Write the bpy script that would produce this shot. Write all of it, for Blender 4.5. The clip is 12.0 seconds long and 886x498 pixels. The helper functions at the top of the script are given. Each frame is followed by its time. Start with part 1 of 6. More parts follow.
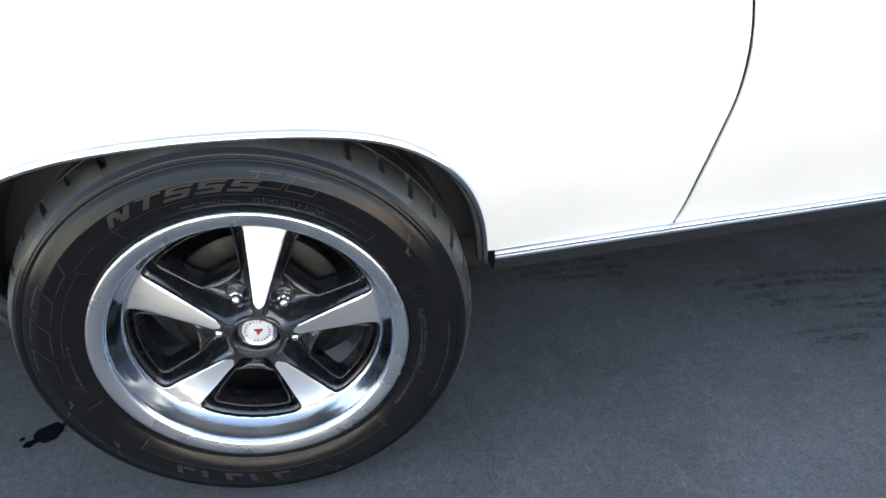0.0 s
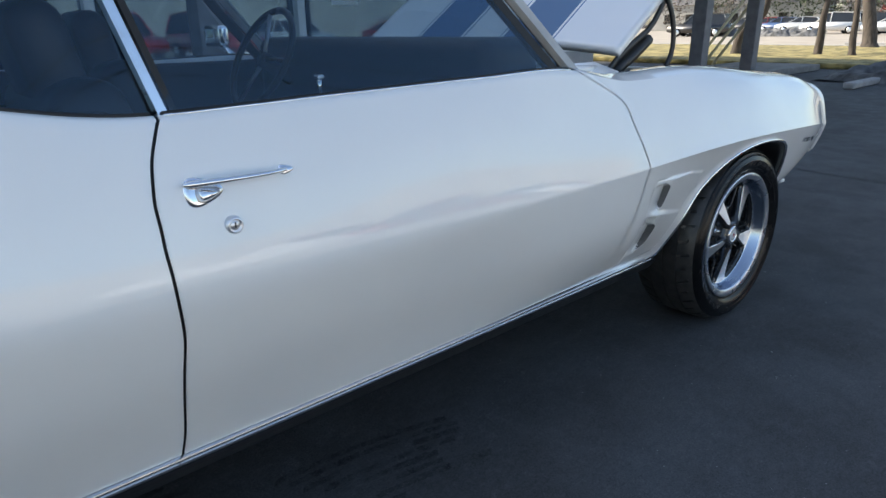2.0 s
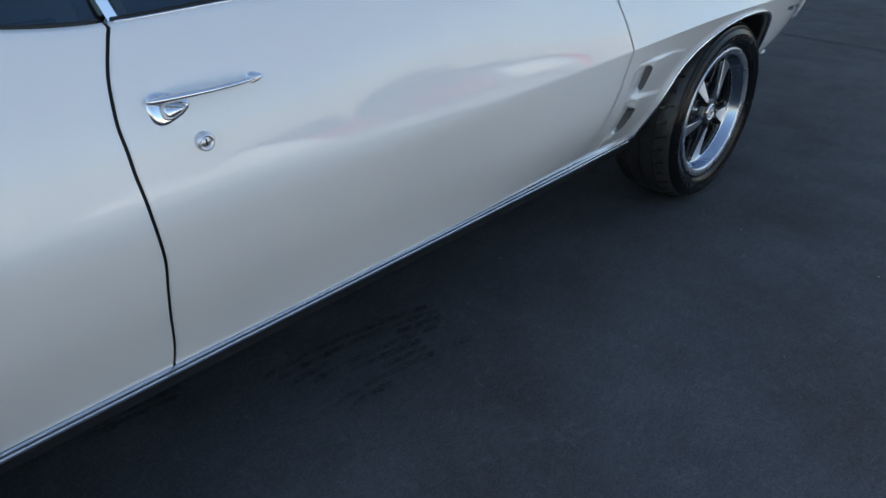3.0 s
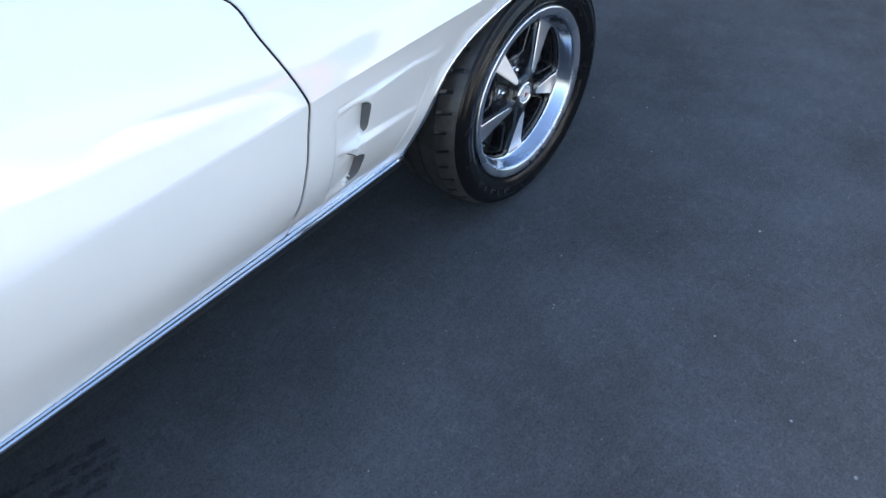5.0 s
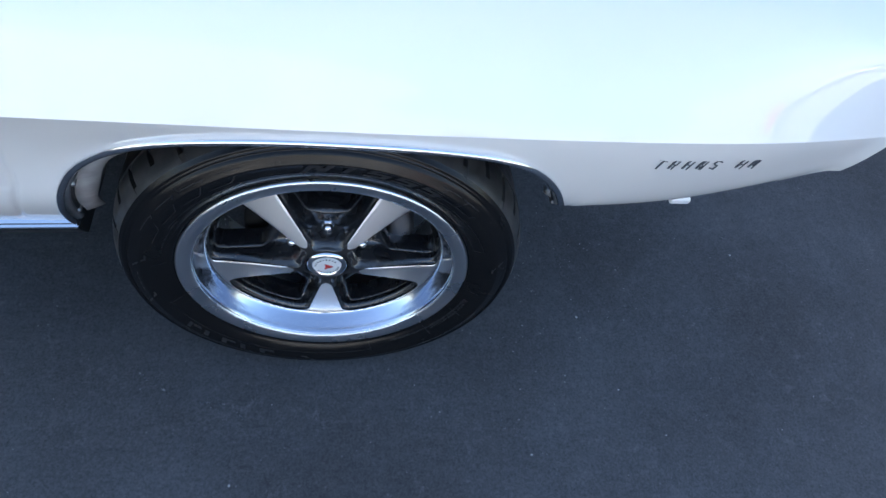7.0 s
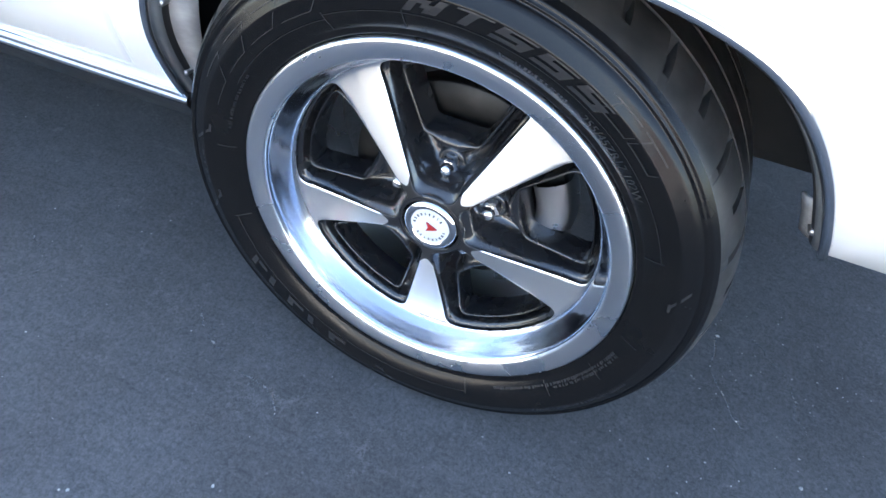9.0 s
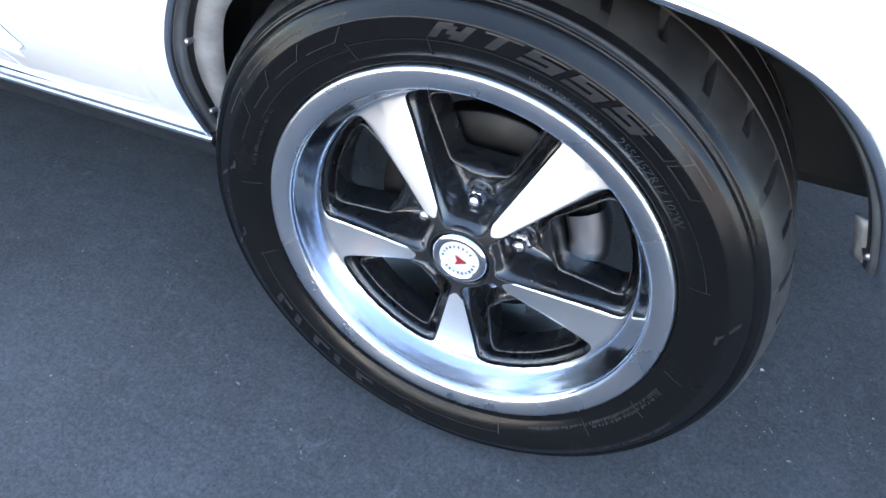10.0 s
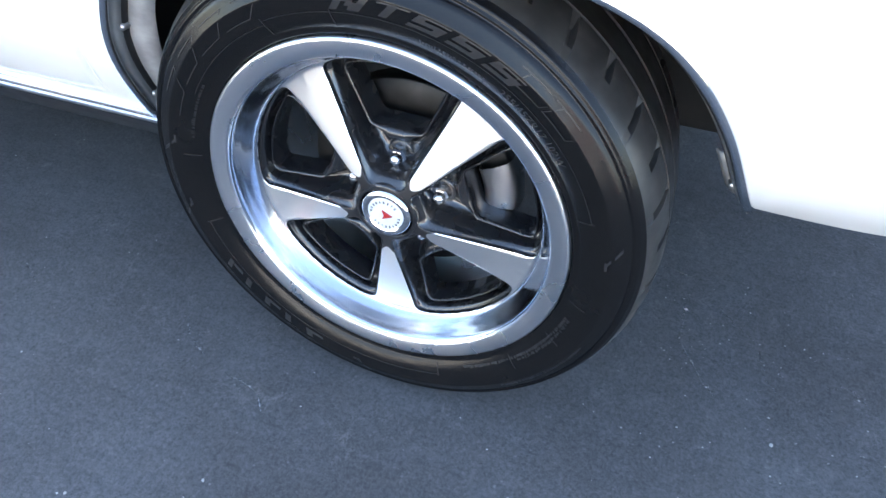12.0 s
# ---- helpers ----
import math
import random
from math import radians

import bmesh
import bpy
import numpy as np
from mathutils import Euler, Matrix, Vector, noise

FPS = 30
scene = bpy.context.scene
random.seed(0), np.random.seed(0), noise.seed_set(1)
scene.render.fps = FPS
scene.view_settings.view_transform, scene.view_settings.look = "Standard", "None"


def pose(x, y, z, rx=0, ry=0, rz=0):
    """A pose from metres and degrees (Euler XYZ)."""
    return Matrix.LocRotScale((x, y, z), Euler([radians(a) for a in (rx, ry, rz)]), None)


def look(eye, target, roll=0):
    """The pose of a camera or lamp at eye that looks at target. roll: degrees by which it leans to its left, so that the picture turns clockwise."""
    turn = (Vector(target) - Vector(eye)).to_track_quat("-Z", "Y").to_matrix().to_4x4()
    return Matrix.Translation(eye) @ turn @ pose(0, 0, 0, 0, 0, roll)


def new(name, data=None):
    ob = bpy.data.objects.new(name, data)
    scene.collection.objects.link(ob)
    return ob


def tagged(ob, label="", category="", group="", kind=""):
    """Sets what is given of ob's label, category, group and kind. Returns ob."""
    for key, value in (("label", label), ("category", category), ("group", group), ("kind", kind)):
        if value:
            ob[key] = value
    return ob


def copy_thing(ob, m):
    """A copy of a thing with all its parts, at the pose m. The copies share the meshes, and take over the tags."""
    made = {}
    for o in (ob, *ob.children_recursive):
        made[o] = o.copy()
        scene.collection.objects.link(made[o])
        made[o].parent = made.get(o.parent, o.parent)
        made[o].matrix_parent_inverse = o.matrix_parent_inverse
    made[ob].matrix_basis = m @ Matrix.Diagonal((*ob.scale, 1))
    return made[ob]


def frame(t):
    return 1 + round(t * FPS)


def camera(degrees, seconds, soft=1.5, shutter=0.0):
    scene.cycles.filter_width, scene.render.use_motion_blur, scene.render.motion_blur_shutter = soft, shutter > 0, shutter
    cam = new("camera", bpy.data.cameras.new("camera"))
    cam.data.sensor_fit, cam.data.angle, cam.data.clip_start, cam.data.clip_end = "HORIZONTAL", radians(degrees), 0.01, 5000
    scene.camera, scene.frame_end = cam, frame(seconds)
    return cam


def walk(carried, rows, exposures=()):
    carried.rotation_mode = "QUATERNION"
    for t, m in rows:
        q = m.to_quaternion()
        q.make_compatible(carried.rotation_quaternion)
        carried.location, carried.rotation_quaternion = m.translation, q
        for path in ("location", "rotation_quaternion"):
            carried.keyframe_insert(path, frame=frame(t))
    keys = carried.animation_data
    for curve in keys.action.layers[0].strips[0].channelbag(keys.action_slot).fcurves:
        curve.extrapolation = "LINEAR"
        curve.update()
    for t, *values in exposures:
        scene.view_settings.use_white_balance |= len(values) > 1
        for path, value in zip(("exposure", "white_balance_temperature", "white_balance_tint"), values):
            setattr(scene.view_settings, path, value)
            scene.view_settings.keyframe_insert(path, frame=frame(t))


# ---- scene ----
cam = camera(69.66, 12.0)
PATH = [
    (0, (0.2065, -0.7666, 0.9699), (0.3554, 0.4797, 0.1485), -5.08),
    (0.5, (0.3165, -0.8384, 1.0190), (0.7956, 0.3918, 0.3070), -3.39),
    (1, (0.3952, -0.8831, 1.0476), (1.1269, 0.2733, 0.4334), -1.53),
    (1.5, (0.4287, -0.8953, 1.0681), (1.3151, 0.1840, 0.5210), -0.73),
    (2, (0.4435, -0.8889, 1.0699), (1.3887, 0.1656, 0.5753), -0.85),
    (2.5, (0.4532, -0.8719, 1.0643), (1.4102, 0.1630, 0.5511), -0.68),
    (3, (0.4600, -0.8403, 1.1238), (1.3611, 0.0739, 0.3477), -1.25),
    (3.2, (0.4668, -0.8367, 1.1797), (1.3469, 0.0029, 0.3020), -2.29),
    (4.8, (1.3286, -0.7333, 1.2478), (2.1297, -0.0251, 0.1958), -1.53),
    (5, (1.4630, -0.7422, 1.2509), (2.2593, -0.0445, 0.1884), -2.61),
    (5.5, (1.8193, -0.7398, 1.2665), (2.5831, 0.0240, 0.2258), -0.93),
    (6, (2.1466, -0.6411, 1.2554), (2.8414, 0.1552, 0.1909), 2.12),
    (6.5, (2.4781, -0.6038, 1.2274), (3.0689, 0.1979, 0.1056), 3.56),
    (6.6, (2.5686, -0.5858, 1.2197), (3.0546, 0.2571, 0.0782), 4.90),
    (6.7, (2.6197, -0.5556, 1.2116), (3.0421, 0.3005, 0.0546), 9.90),
    (6.8, (2.6808, -0.5494, 1.2126), (3.0438, 0.3177, 0.0437), 12.63),
    (7, (2.7261, -0.5405, 1.2209), (3.0231, 0.3134, 0.0240), 15.70),
    (7.2, (2.7931, -0.5612, 1.2040), (2.9231, 0.3423, 0.0137), 13.74),
    (7.5, (2.8273, -0.5527, 1.2075), (2.7971, 0.2879, -0.0345), 13.50),
    (7.7, (2.8859, -0.5636, 1.1633), (2.7181, 0.2605, -0.0787), 12.26),
    (9.3, (2.9113, -0.4371, 0.8106), (2.6047, 0.6049, -0.2239), 7.55),
    (9.5, (2.9055, -0.4399, 0.8092), (2.5777, 0.6048, -0.2160), 6.87),
    (10, (2.9013, -0.4365, 0.8114), (2.5354, 0.6144, -0.1944), 4.66),
    (10.5, (2.9025, -0.4255, 0.8070), (2.5223, 0.6341, -0.1844), 3.90),
    (11, (2.9079, -0.4259, 0.8085), (2.5259, 0.6331, -0.1828), 3.38),
    (11.5, (2.9203, -0.4484, 0.8153), (2.5463, 0.5978, -0.1925), 2.99),
    (12, (2.9926, -0.4910, 0.8356), (2.6738, 0.5555, -0.1906), 2.97),
]
walk(cam, [(t, look(eye, target, roll)) for t, eye, target, roll in PATH],
     exposures=[(0.0, 3.1, 8400, 10), (0.5, 2.40, 6450, 8), (1.0, 1.74, 7250, 9), (1.5, 1.40, 7100, 8), (2.0, 1.17, 6850, 8), (3.0, 1.04, 6750, 7), (4.8, 2.02, 6650, 9),
                (5.5, 2.20, 6450, 9), (6.5, 1.97, 6450, 11), (7.5, 2.30, 6300, 10), (9.3, 3.45, 7000, 11), (12.0, 3.45, 7000, 11)])

# ---- world and light ----
SUN_EL, SUN_AZ = 34.0, 112.0      # degrees above the horizon; heading of the sun, from +x towards +y
world = bpy.data.worlds.new("sky")
scene.world = world
world.use_nodes = True
wn, wl = world.node_tree.nodes, world.node_tree.links
wn.clear()
sky = wn.new("ShaderNodeTexSky")
sky.sky_type = "NISHITA"
sky.sun_disc = False
sky.sun_elevation = radians(SUN_EL)
sky.sun_rotation = radians(90 - SUN_AZ)
sky.dust_density = 1.4
sky.ozone_density = 1.6
bg = wn.new("ShaderNodeBackground")
bg.inputs["Strength"].default_value = 0.13
wo = wn.new("ShaderNodeOutputWorld")
wl.new(sky.outputs[0], bg.inputs[0])
wl.new(bg.outputs[0], wo.inputs[0])
sun = new("sun", bpy.data.lights.new("sun", "SUN"))
sun.data.energy, sun.data.angle, sun.data.color = 3.6, radians(0.53), (1.0, 0.94, 0.84)
sd = Vector((math.cos(radians(SUN_EL)) * math.cos(radians(SUN_AZ)), math.cos(radians(SUN_EL)) * math.sin(radians(SUN_AZ)), math.sin(radians(SUN_EL))))
sun.matrix_world = look(sd * 60, (0, 0, 0))


# ---- materials ----
def mat(name, color, rough=0.5, metal=0.0, coat=0.0, spec=0.5, coat_rough=0.03):
    m = bpy.data.materials.new(name)
    m.use_nodes = True
    b = m.node_tree.nodes["Principled BSDF"]
    b.inputs["Base Color"].default_value = (*color, 1)
    b.inputs["Roughness"].default_value = rough
    b.inputs["Metallic"].default_value = metal
    b.inputs["Coat Weight"].default_value = coat
    b.inputs["Coat Roughness"].default_value = coat_rough
    b.inputs["Specular IOR Level"].default_value = spec
    return m


def vary(m, scale, lo, hi, what="Base Color", detail=6.0, coord="Object", stretch=(1, 1, 1), p0=0.3, p1=0.7):
    """Noise between two values or colours into one socket."""
    n, l = m.node_tree.nodes, m.node_tree.links
    b = n["Principled BSDF"]
    tc, mp, nz, cr = n.new("ShaderNodeTexCoord"), n.new("ShaderNodeMapping"), n.new("ShaderNodeTexNoise"), n.new("ShaderNodeValToRGB")
    mp.inputs["Scale"].default_value = stretch
    nz.inputs["Scale"].default_value, nz.inputs["Detail"].default_value = scale, detail
    cr.color_ramp.elements[0].position, cr.color_ramp.elements[1].position = p0, p1
    c = lambda v: (*v, 1) if isinstance(v, tuple) else (v, v, v, 1)
    cr.color_ramp.elements[0].color, cr.color_ramp.elements[1].color = c(lo), c(hi)
    l.new(tc.outputs[coord], mp.inputs[0])
    l.new(mp.outputs[0], nz.inputs["Vector"])
    l.new(nz.outputs["Fac"], cr.inputs[0])
    l.new(cr.outputs[0], b.inputs[what])
    return m


def bump(m, scale, strength, dist=0.002, detail=5.0, stretch=(1, 1, 1)):
    n, l = m.node_tree.nodes, m.node_tree.links
    b = n["Principled BSDF"]
    tc, mp, nz, bp = n.new("ShaderNodeTexCoord"), n.new("ShaderNodeMapping"), n.new("ShaderNodeTexNoise"), n.new("ShaderNodeBump")
    mp.inputs["Scale"].default_value = stretch
    nz.inputs["Scale"].default_value, nz.inputs["Detail"].default_value = scale, detail
    bp.inputs["Strength"].default_value, bp.inputs["Distance"].default_value = strength, dist
    l.new(tc.outputs["Object"], mp.inputs[0])
    l.new(mp.outputs[0], nz.inputs["Vector"])
    l.new(nz.outputs["Fac"], bp.inputs["Height"])
    l.new(bp.outputs[0], b.inputs["Normal"])
    return m


PAINT = bump(vary(mat("white_paint", (0.80, 0.80, 0.78), 0.45, 0.0, 1.0, 0.3, 0.012), 3.0, (0.77, 0.775, 0.765), (0.82, 0.82, 0.80)), 2.2, 0.015, 0.01, 2.0)
PAINT.node_tree.nodes["Principled BSDF"].inputs["Coat IOR"].default_value = 1.65
BLUE = mat("blue_stripe_paint", (0.006, 0.105, 0.25), 0.35, 0.0, 0.25)
CHROME = vary(mat("chrome", (0.82, 0.83, 0.85), 0.06, 1.0), 40, 0.03, 0.12, "Roughness")
POLISH = mat("polished_aluminium", (0.88, 0.89, 0.91), 0.3, 1.0)
pn, pl = POLISH.node_tree.nodes, POLISH.node_tree.links
tang = pn.new("ShaderNodeTangent")
tang.direction_type, tang.axis = "RADIAL", "Y"
pb = pn["Principled BSDF"]
pl.new(tang.outputs[0], pb.inputs["Tangent"])
pb.inputs["Anisotropic Rotation"].default_value = 0.25
ptc, pmul, plen, pr1, pr2 = (pn.new("ShaderNode" + k) for k in ("TexCoord", "VectorMath", "VectorMath", "MapRange", "MapRange"))
pmul.operation, plen.operation = "MULTIPLY", "LENGTH"
pmul.inputs[1].default_value = (1, 0, 1)
pl.new(ptc.outputs["Object"], pmul.inputs[0])
pl.new(pmul.outputs[0], plen.inputs[0])
for node, lo, hi, sock in ((pr1, 0.42, 0.15, "Roughness"), (pr2, 0.65, 0.0, "Anisotropic")):
    node.inputs["From Min"].default_value, node.inputs["From Max"].default_value = 0.188, 0.198
    node.inputs["To Min"].default_value, node.inputs["To Max"].default_value = lo, hi
    pl.new(plen.outputs["Value"], node.inputs["Value"])
    pl.new(node.outputs[0], pb.inputs[sock])
# the face is left bare only out to rounded spoke tips; towards the hub it is painted black
psep, pat, pm5, psin, pma, psub = (pn.new("ShaderNode" + k) for k in ("SeparateXYZ", "Math", "Math", "Math", "Math", "Math"))
pat.operation, pm5.operation, psin.operation, pma.operation, psub.operation = "ARCTAN2", "MULTIPLY", "SINE", "MULTIPLY_ADD", "SUBTRACT"
pl.new(ptc.outputs["Object"], psep.inputs[0])
pl.new(psep.outputs["Z"], pat.inputs[0])
pl.new(psep.outputs["X"], pat.inputs[1])
pl.new(pat.outputs[0], pm5.inputs[0])
pm5.inputs[1].default_value = 5.0
pl.new(pm5.outputs[0], psin.inputs[0])
pl.new(psin.outputs[0], pma.inputs[0])
pma.inputs[1].default_value, pma.inputs[2].default_value = 0.05, 0.05
pl.new(plen.outputs["Value"], psub.inputs[0])
pl.new(pma.outputs[0], psub.inputs[1])
pmask, pmetal, pdark = pn.new("ShaderNodeMapRange"), pn.new("ShaderNodeMix"), pn.new("ShaderNodeMix")
pmask.inputs["From Min"].default_value, pmask.inputs["From Max"].default_value = 0.0565, 0.0572
pl.new(psub.outputs[0], pmask.inputs["Value"])
pl.new(pmask.outputs[0], pb.inputs["Metallic"])
# the outer dish is coloured darker and bluer, standing for a dimmer sky reflection
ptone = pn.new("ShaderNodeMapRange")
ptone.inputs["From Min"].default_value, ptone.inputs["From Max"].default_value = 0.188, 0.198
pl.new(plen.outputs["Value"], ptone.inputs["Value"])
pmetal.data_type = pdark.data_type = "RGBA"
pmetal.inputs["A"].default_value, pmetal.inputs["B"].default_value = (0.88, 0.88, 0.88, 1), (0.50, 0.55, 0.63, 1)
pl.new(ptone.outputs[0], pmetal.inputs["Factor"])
pdark.inputs["A"].default_value = (0.012, 0.012, 0.013, 1)
pl.new(pmask.outputs[0], pdark.inputs["Factor"])
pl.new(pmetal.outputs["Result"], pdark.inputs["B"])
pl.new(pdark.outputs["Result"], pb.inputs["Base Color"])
SATIN = vary(mat("brushed_aluminium", (0.74, 0.77, 0.81), 0.28, 1.0), 9, 0.25, 0.31, "Roughness", stretch=(1, 1, 1))
BLACKP = bump(vary(mat("black_wheel_paint", (0.012, 0.012, 0.013), 0.24, 0.0, 0.7, 0.5, 0.12), 30, 0.18, 0.32, "Roughness"), 60, 0.05, 0.002)
RUBBER = bump(vary(mat("tyre_rubber", (0.0055, 0.0055, 0.0058), 0.24, 0.0, 0.0, 0.24), 22, 0.17, 0.28, "Roughness"), 180, 0.10, 0.001)
TREAD = bump(vary(vary(mat("tyre_tread", (0.03, 0.03, 0.031), 0.7), 35, (0.018, 0.0175, 0.017), (0.050, 0.046, 0.042)), 40, 0.30, 0.46, "Roughness"), 120, 0.2, 0.001)
LETTER = mat("tyre_letter", (0.012, 0.012, 0.0135), 0.46)
TRIMB = mat("black_trim", (0.012, 0.012, 0.013), 0.45)
ROCKER = bump(vary(mat("rocker_satin_black", (0.019, 0.020, 0.022), 0.34), 18, 0.28, 0.42, "Roughness"), 300, 0.15, 0.001)
LIPG = vary(mat("opening_lip_grey", (0.16, 0.17, 0.18), 0.4, 0.4), 20, (0.12, 0.13, 0.14), (0.20, 0.21, 0.22))
SEAL = mat("rubber_seal", (0.01, 0.01, 0.01), 0.6)
UNDER = vary(mat("underbody_black", (0.01, 0.01, 0.01), 0.85), 12, (0.006, 0.006, 0.006), (0.016, 0.015, 0.014))
VINYL = bump(mat("black_vinyl", (0.008, 0.009, 0.011), 0.55), 250, 0.2, 0.001)
IRON = vary(mat("brake_iron", (0.10, 0.10, 0.10), 0.45, 0.8), 30, (0.05, 0.05, 0.05), (0.16, 0.155, 0.15))
STEEL = vary(mat("bare_steel", (0.45, 0.45, 0.46), 0.32, 1.0), 40, 0.25, 0.45, "Roughness")
BRAKEF = vary(mat("brake_face", (0.04, 0.04, 0.042), 0.55, 1.0), 30, (0.02, 0.02, 0.02), (0.05, 0.049, 0.047))
PILLAR = vary(mat("pillar_grey", (0.34, 0.33, 0.31), 0.35, 0.0, 0.6), 9, (0.28, 0.275, 0.26), (0.40, 0.39, 0.37))
MOUTH_SHADE = vary(mat("outlet_shade_grey", (0.11, 0.11, 0.11), 0.6), 30, (0.09, 0.09, 0.09), (0.13, 0.13, 0.13))
CAPW = mat("cap_silver", (0.75, 0.77, 0.77), 0.35, 0.3)
RED = mat("red_enamel", (0.33, 0.02, 0.02), 0.3)
DARKINK = mat("dark_ink", (0.05, 0.06, 0.07), 0.5)
INNERW = vary(mat("inner_flange_paint", (0.6, 0.6, 0.6), 0.5), 30, (0.20, 0.20, 0.20), (0.38, 0.38, 0.38))

ASPHALT = mat("asphalt", (0.05, 0.052, 0.057), 0.8)


def make_glass(name, tint, facing):
    """A thin pane; facing: the share that it mirrors where it is seen square on."""
    m = bpy.data.materials.new(name)
    m.use_nodes = True
    n, l = m.node_tree.nodes, m.node_tree.links
    n.clear()
    out, mix, tr, gl, lw = (n.new("ShaderNode" + k) for k in ("OutputMaterial", "MixShader", "BsdfTransparent", "BsdfGlossy", "LayerWeight"))
    tr.inputs[0].default_value = (*tint, 1)
    gl.inputs["Roughness"].default_value = 0.0
    # sky's blue put into the mirror colour itself
    gl.inputs["Color"].default_value = (0.56, 0.76, 0.97, 1)
    lw.inputs["Blend"].default_value = 0.5
    up, ma = n.new("ShaderNodeMath"), n.new("ShaderNodeMath")
    up.operation, ma.operation = "POWER", "MULTIPLY_ADD"
    up.inputs[1].default_value = 5.0
    ma.inputs[1].default_value, ma.inputs[2].default_value = 1 - facing, facing
    l.new(lw.outputs["Facing"], up.inputs[0])
    l.new(up.outputs[0], ma.inputs[0])
    l.new(ma.outputs[0], mix.inputs[0])
    l.new(tr.outputs[0], mix.inputs[1])
    l.new(gl.outputs[0], mix.inputs[2])
    l.new(mix.outputs[0], out.inputs[0])
    return m


GLASS = make_glass("car_glass", (0.64, 0.73, 0.78), 0.062)
SHOPGLASS = make_glass("shop_glass", (0.5, 0.55, 0.55), 0.16)


# ---- building helpers ----
def mesh_ob(name, verts, faces, material=None, parent=None, label="", smooth=True, mats=None, idx=None):
    me = bpy.data.meshes.new(name)
    me.from_pydata([tuple(v) for v in verts], [], faces)
    for m in (mats or ([material] if material else [])):
        me.materials.append(m)
    if idx is not None:
        me.polygons.foreach_set("material_index", idx)
    me.polygons.foreach_set("use_smooth", [smooth] * len(me.polygons))
    me.update()
    ob = new(name, me)
    if parent:
        ob.parent = parent
    if label:
        tagged(ob, label)
    return ob


def part(name, bm, material, parent, label="", smooth=False):
    bmesh.ops.recalc_face_normals(bm, faces=bm.faces[:])
    me = bpy.data.meshes.new(name)
    bm.to_mesh(me)
    bm.free()
    me.materials.append(material)
    me.polygons.foreach_set("use_smooth", [smooth] * len(me.polygons))
    ob = new(name, me)
    if parent:
        ob.parent = parent
    if label:
        tagged(ob, label)
    return ob


def box(x0, x1, y0, y1, z0, z1, bevel=0.0, seg=2, bm=None):
    bm = bm or bmesh.new()
    r = bmesh.ops.create_cube(bm, size=1.0, matrix=Matrix.Translation(((x0 + x1) / 2, (y0 + y1) / 2, (z0 + z1) / 2)) @ Matrix.Diagonal((x1 - x0, y1 - y0, z1 - z0, 1)))
    if bevel:
        es = {e for v in r["verts"] for e in v.link_edges}
        bmesh.ops.bevel(bm, geom=list(es), offset=bevel, segments=seg, affect="EDGES", profile=0.5)
    return bm


def grid_faces(nu, nv, close_u=False):
    f = []
    for i in range(nu if close_u else nu - 1):
        a, b = i * nv, ((i + 1) % nu) * nv
        f += [(a + j, b + j, b + j + 1, a + j + 1) for j in range(nv - 1)]
    return f


def tube(name, pts, r, material, parent, label="", n=8, flat=1.0):
    """A rod along a polyline."""
    vs, P = [], [Vector(p) for p in pts]
    for i, p in enumerate(P):
        d = (P[min(i + 1, len(P) - 1)] - P[max(i - 1, 0)]).normalized()
        if i == 0:
            s = d.cross(Vector((0, 0, 1)) if abs(d.z) < 0.95 else Vector((0, 1, 0))).normalized()
        else:
            s = (s - d * s.dot(d)).normalized()
        u = s.cross(d)
        rr = r[i] if isinstance(r, (list, tuple)) else r
        vs += [p + s * (rr * flat * math.cos(k * 2 * math.pi / n)) + u * (rr * math.sin(k * 2 * math.pi / n)) for k in range(n)]
    fs = []
    for i in range(len(P) - 1):
        fs += [(i * n + k, i * n + (k + 1) % n, (i + 1) * n + (k + 1) % n, (i + 1) * n + k) for k in range(n)]
    fs += [tuple(range(n))[::-1], tuple((len(P) - 1) * n + k for k in range(n))]
    return mesh_ob(name, vs, fs, material, parent, label)


def lathe(name, prof, n, material, parent, label="", centre=(0, 0, 0), smooth=True):
    """Turns (radius, depth) round the y axis."""
    vs = []
    for k in range(n):
        a = 2 * math.pi * k / n
        vs += [(centre[0] + r * math.cos(a), centre[1] + d, centre[2] + r * math.sin(a)) for r, d in prof]
    return mesh_ob(name, vs, grid_faces(n, len(prof), True), material, parent, label, smooth)


def solid(ob, t, off=1.0):
    m = ob.modifiers.new("solid", "SOLIDIFY")
    m.thickness, m.offset = t, off
    m.use_even_offset = False
    return ob


def pchip(xs, ys, x):
    """Monotone cubic through the knots."""
    xs, ys = np.asarray(xs, float), np.asarray(ys, float)
    h, d = np.diff(xs), np.diff(ys) / np.diff(xs)
    m = np.zeros(len(xs))
    m[0], m[-1] = d[0], d[-1]
    for i in range(1, len(xs) - 1):
        if d[i - 1] * d[i] > 0:
            w1, w2 = 2 * h[i] + h[i - 1], h[i] + 2 * h[i - 1]
            m[i] = (w1 + w2) / (w1 / d[i - 1] + w2 / d[i])
    i = int(np.clip(np.searchsorted(xs, x) - 1, 0, len(xs) - 2))
    t = (x - xs[i]) / h[i]
    t = min(max(t, 0.0), 1.0)
    return ((2 * t ** 3 - 3 * t ** 2 + 1) * ys[i] + (t ** 3 - 2 * t ** 2 + t) * h[i] * m[i] + (-2 * t ** 3 + 3 * t ** 2) * ys[i + 1] + (t ** 3 - t ** 2) * h[i] * m[i + 1])


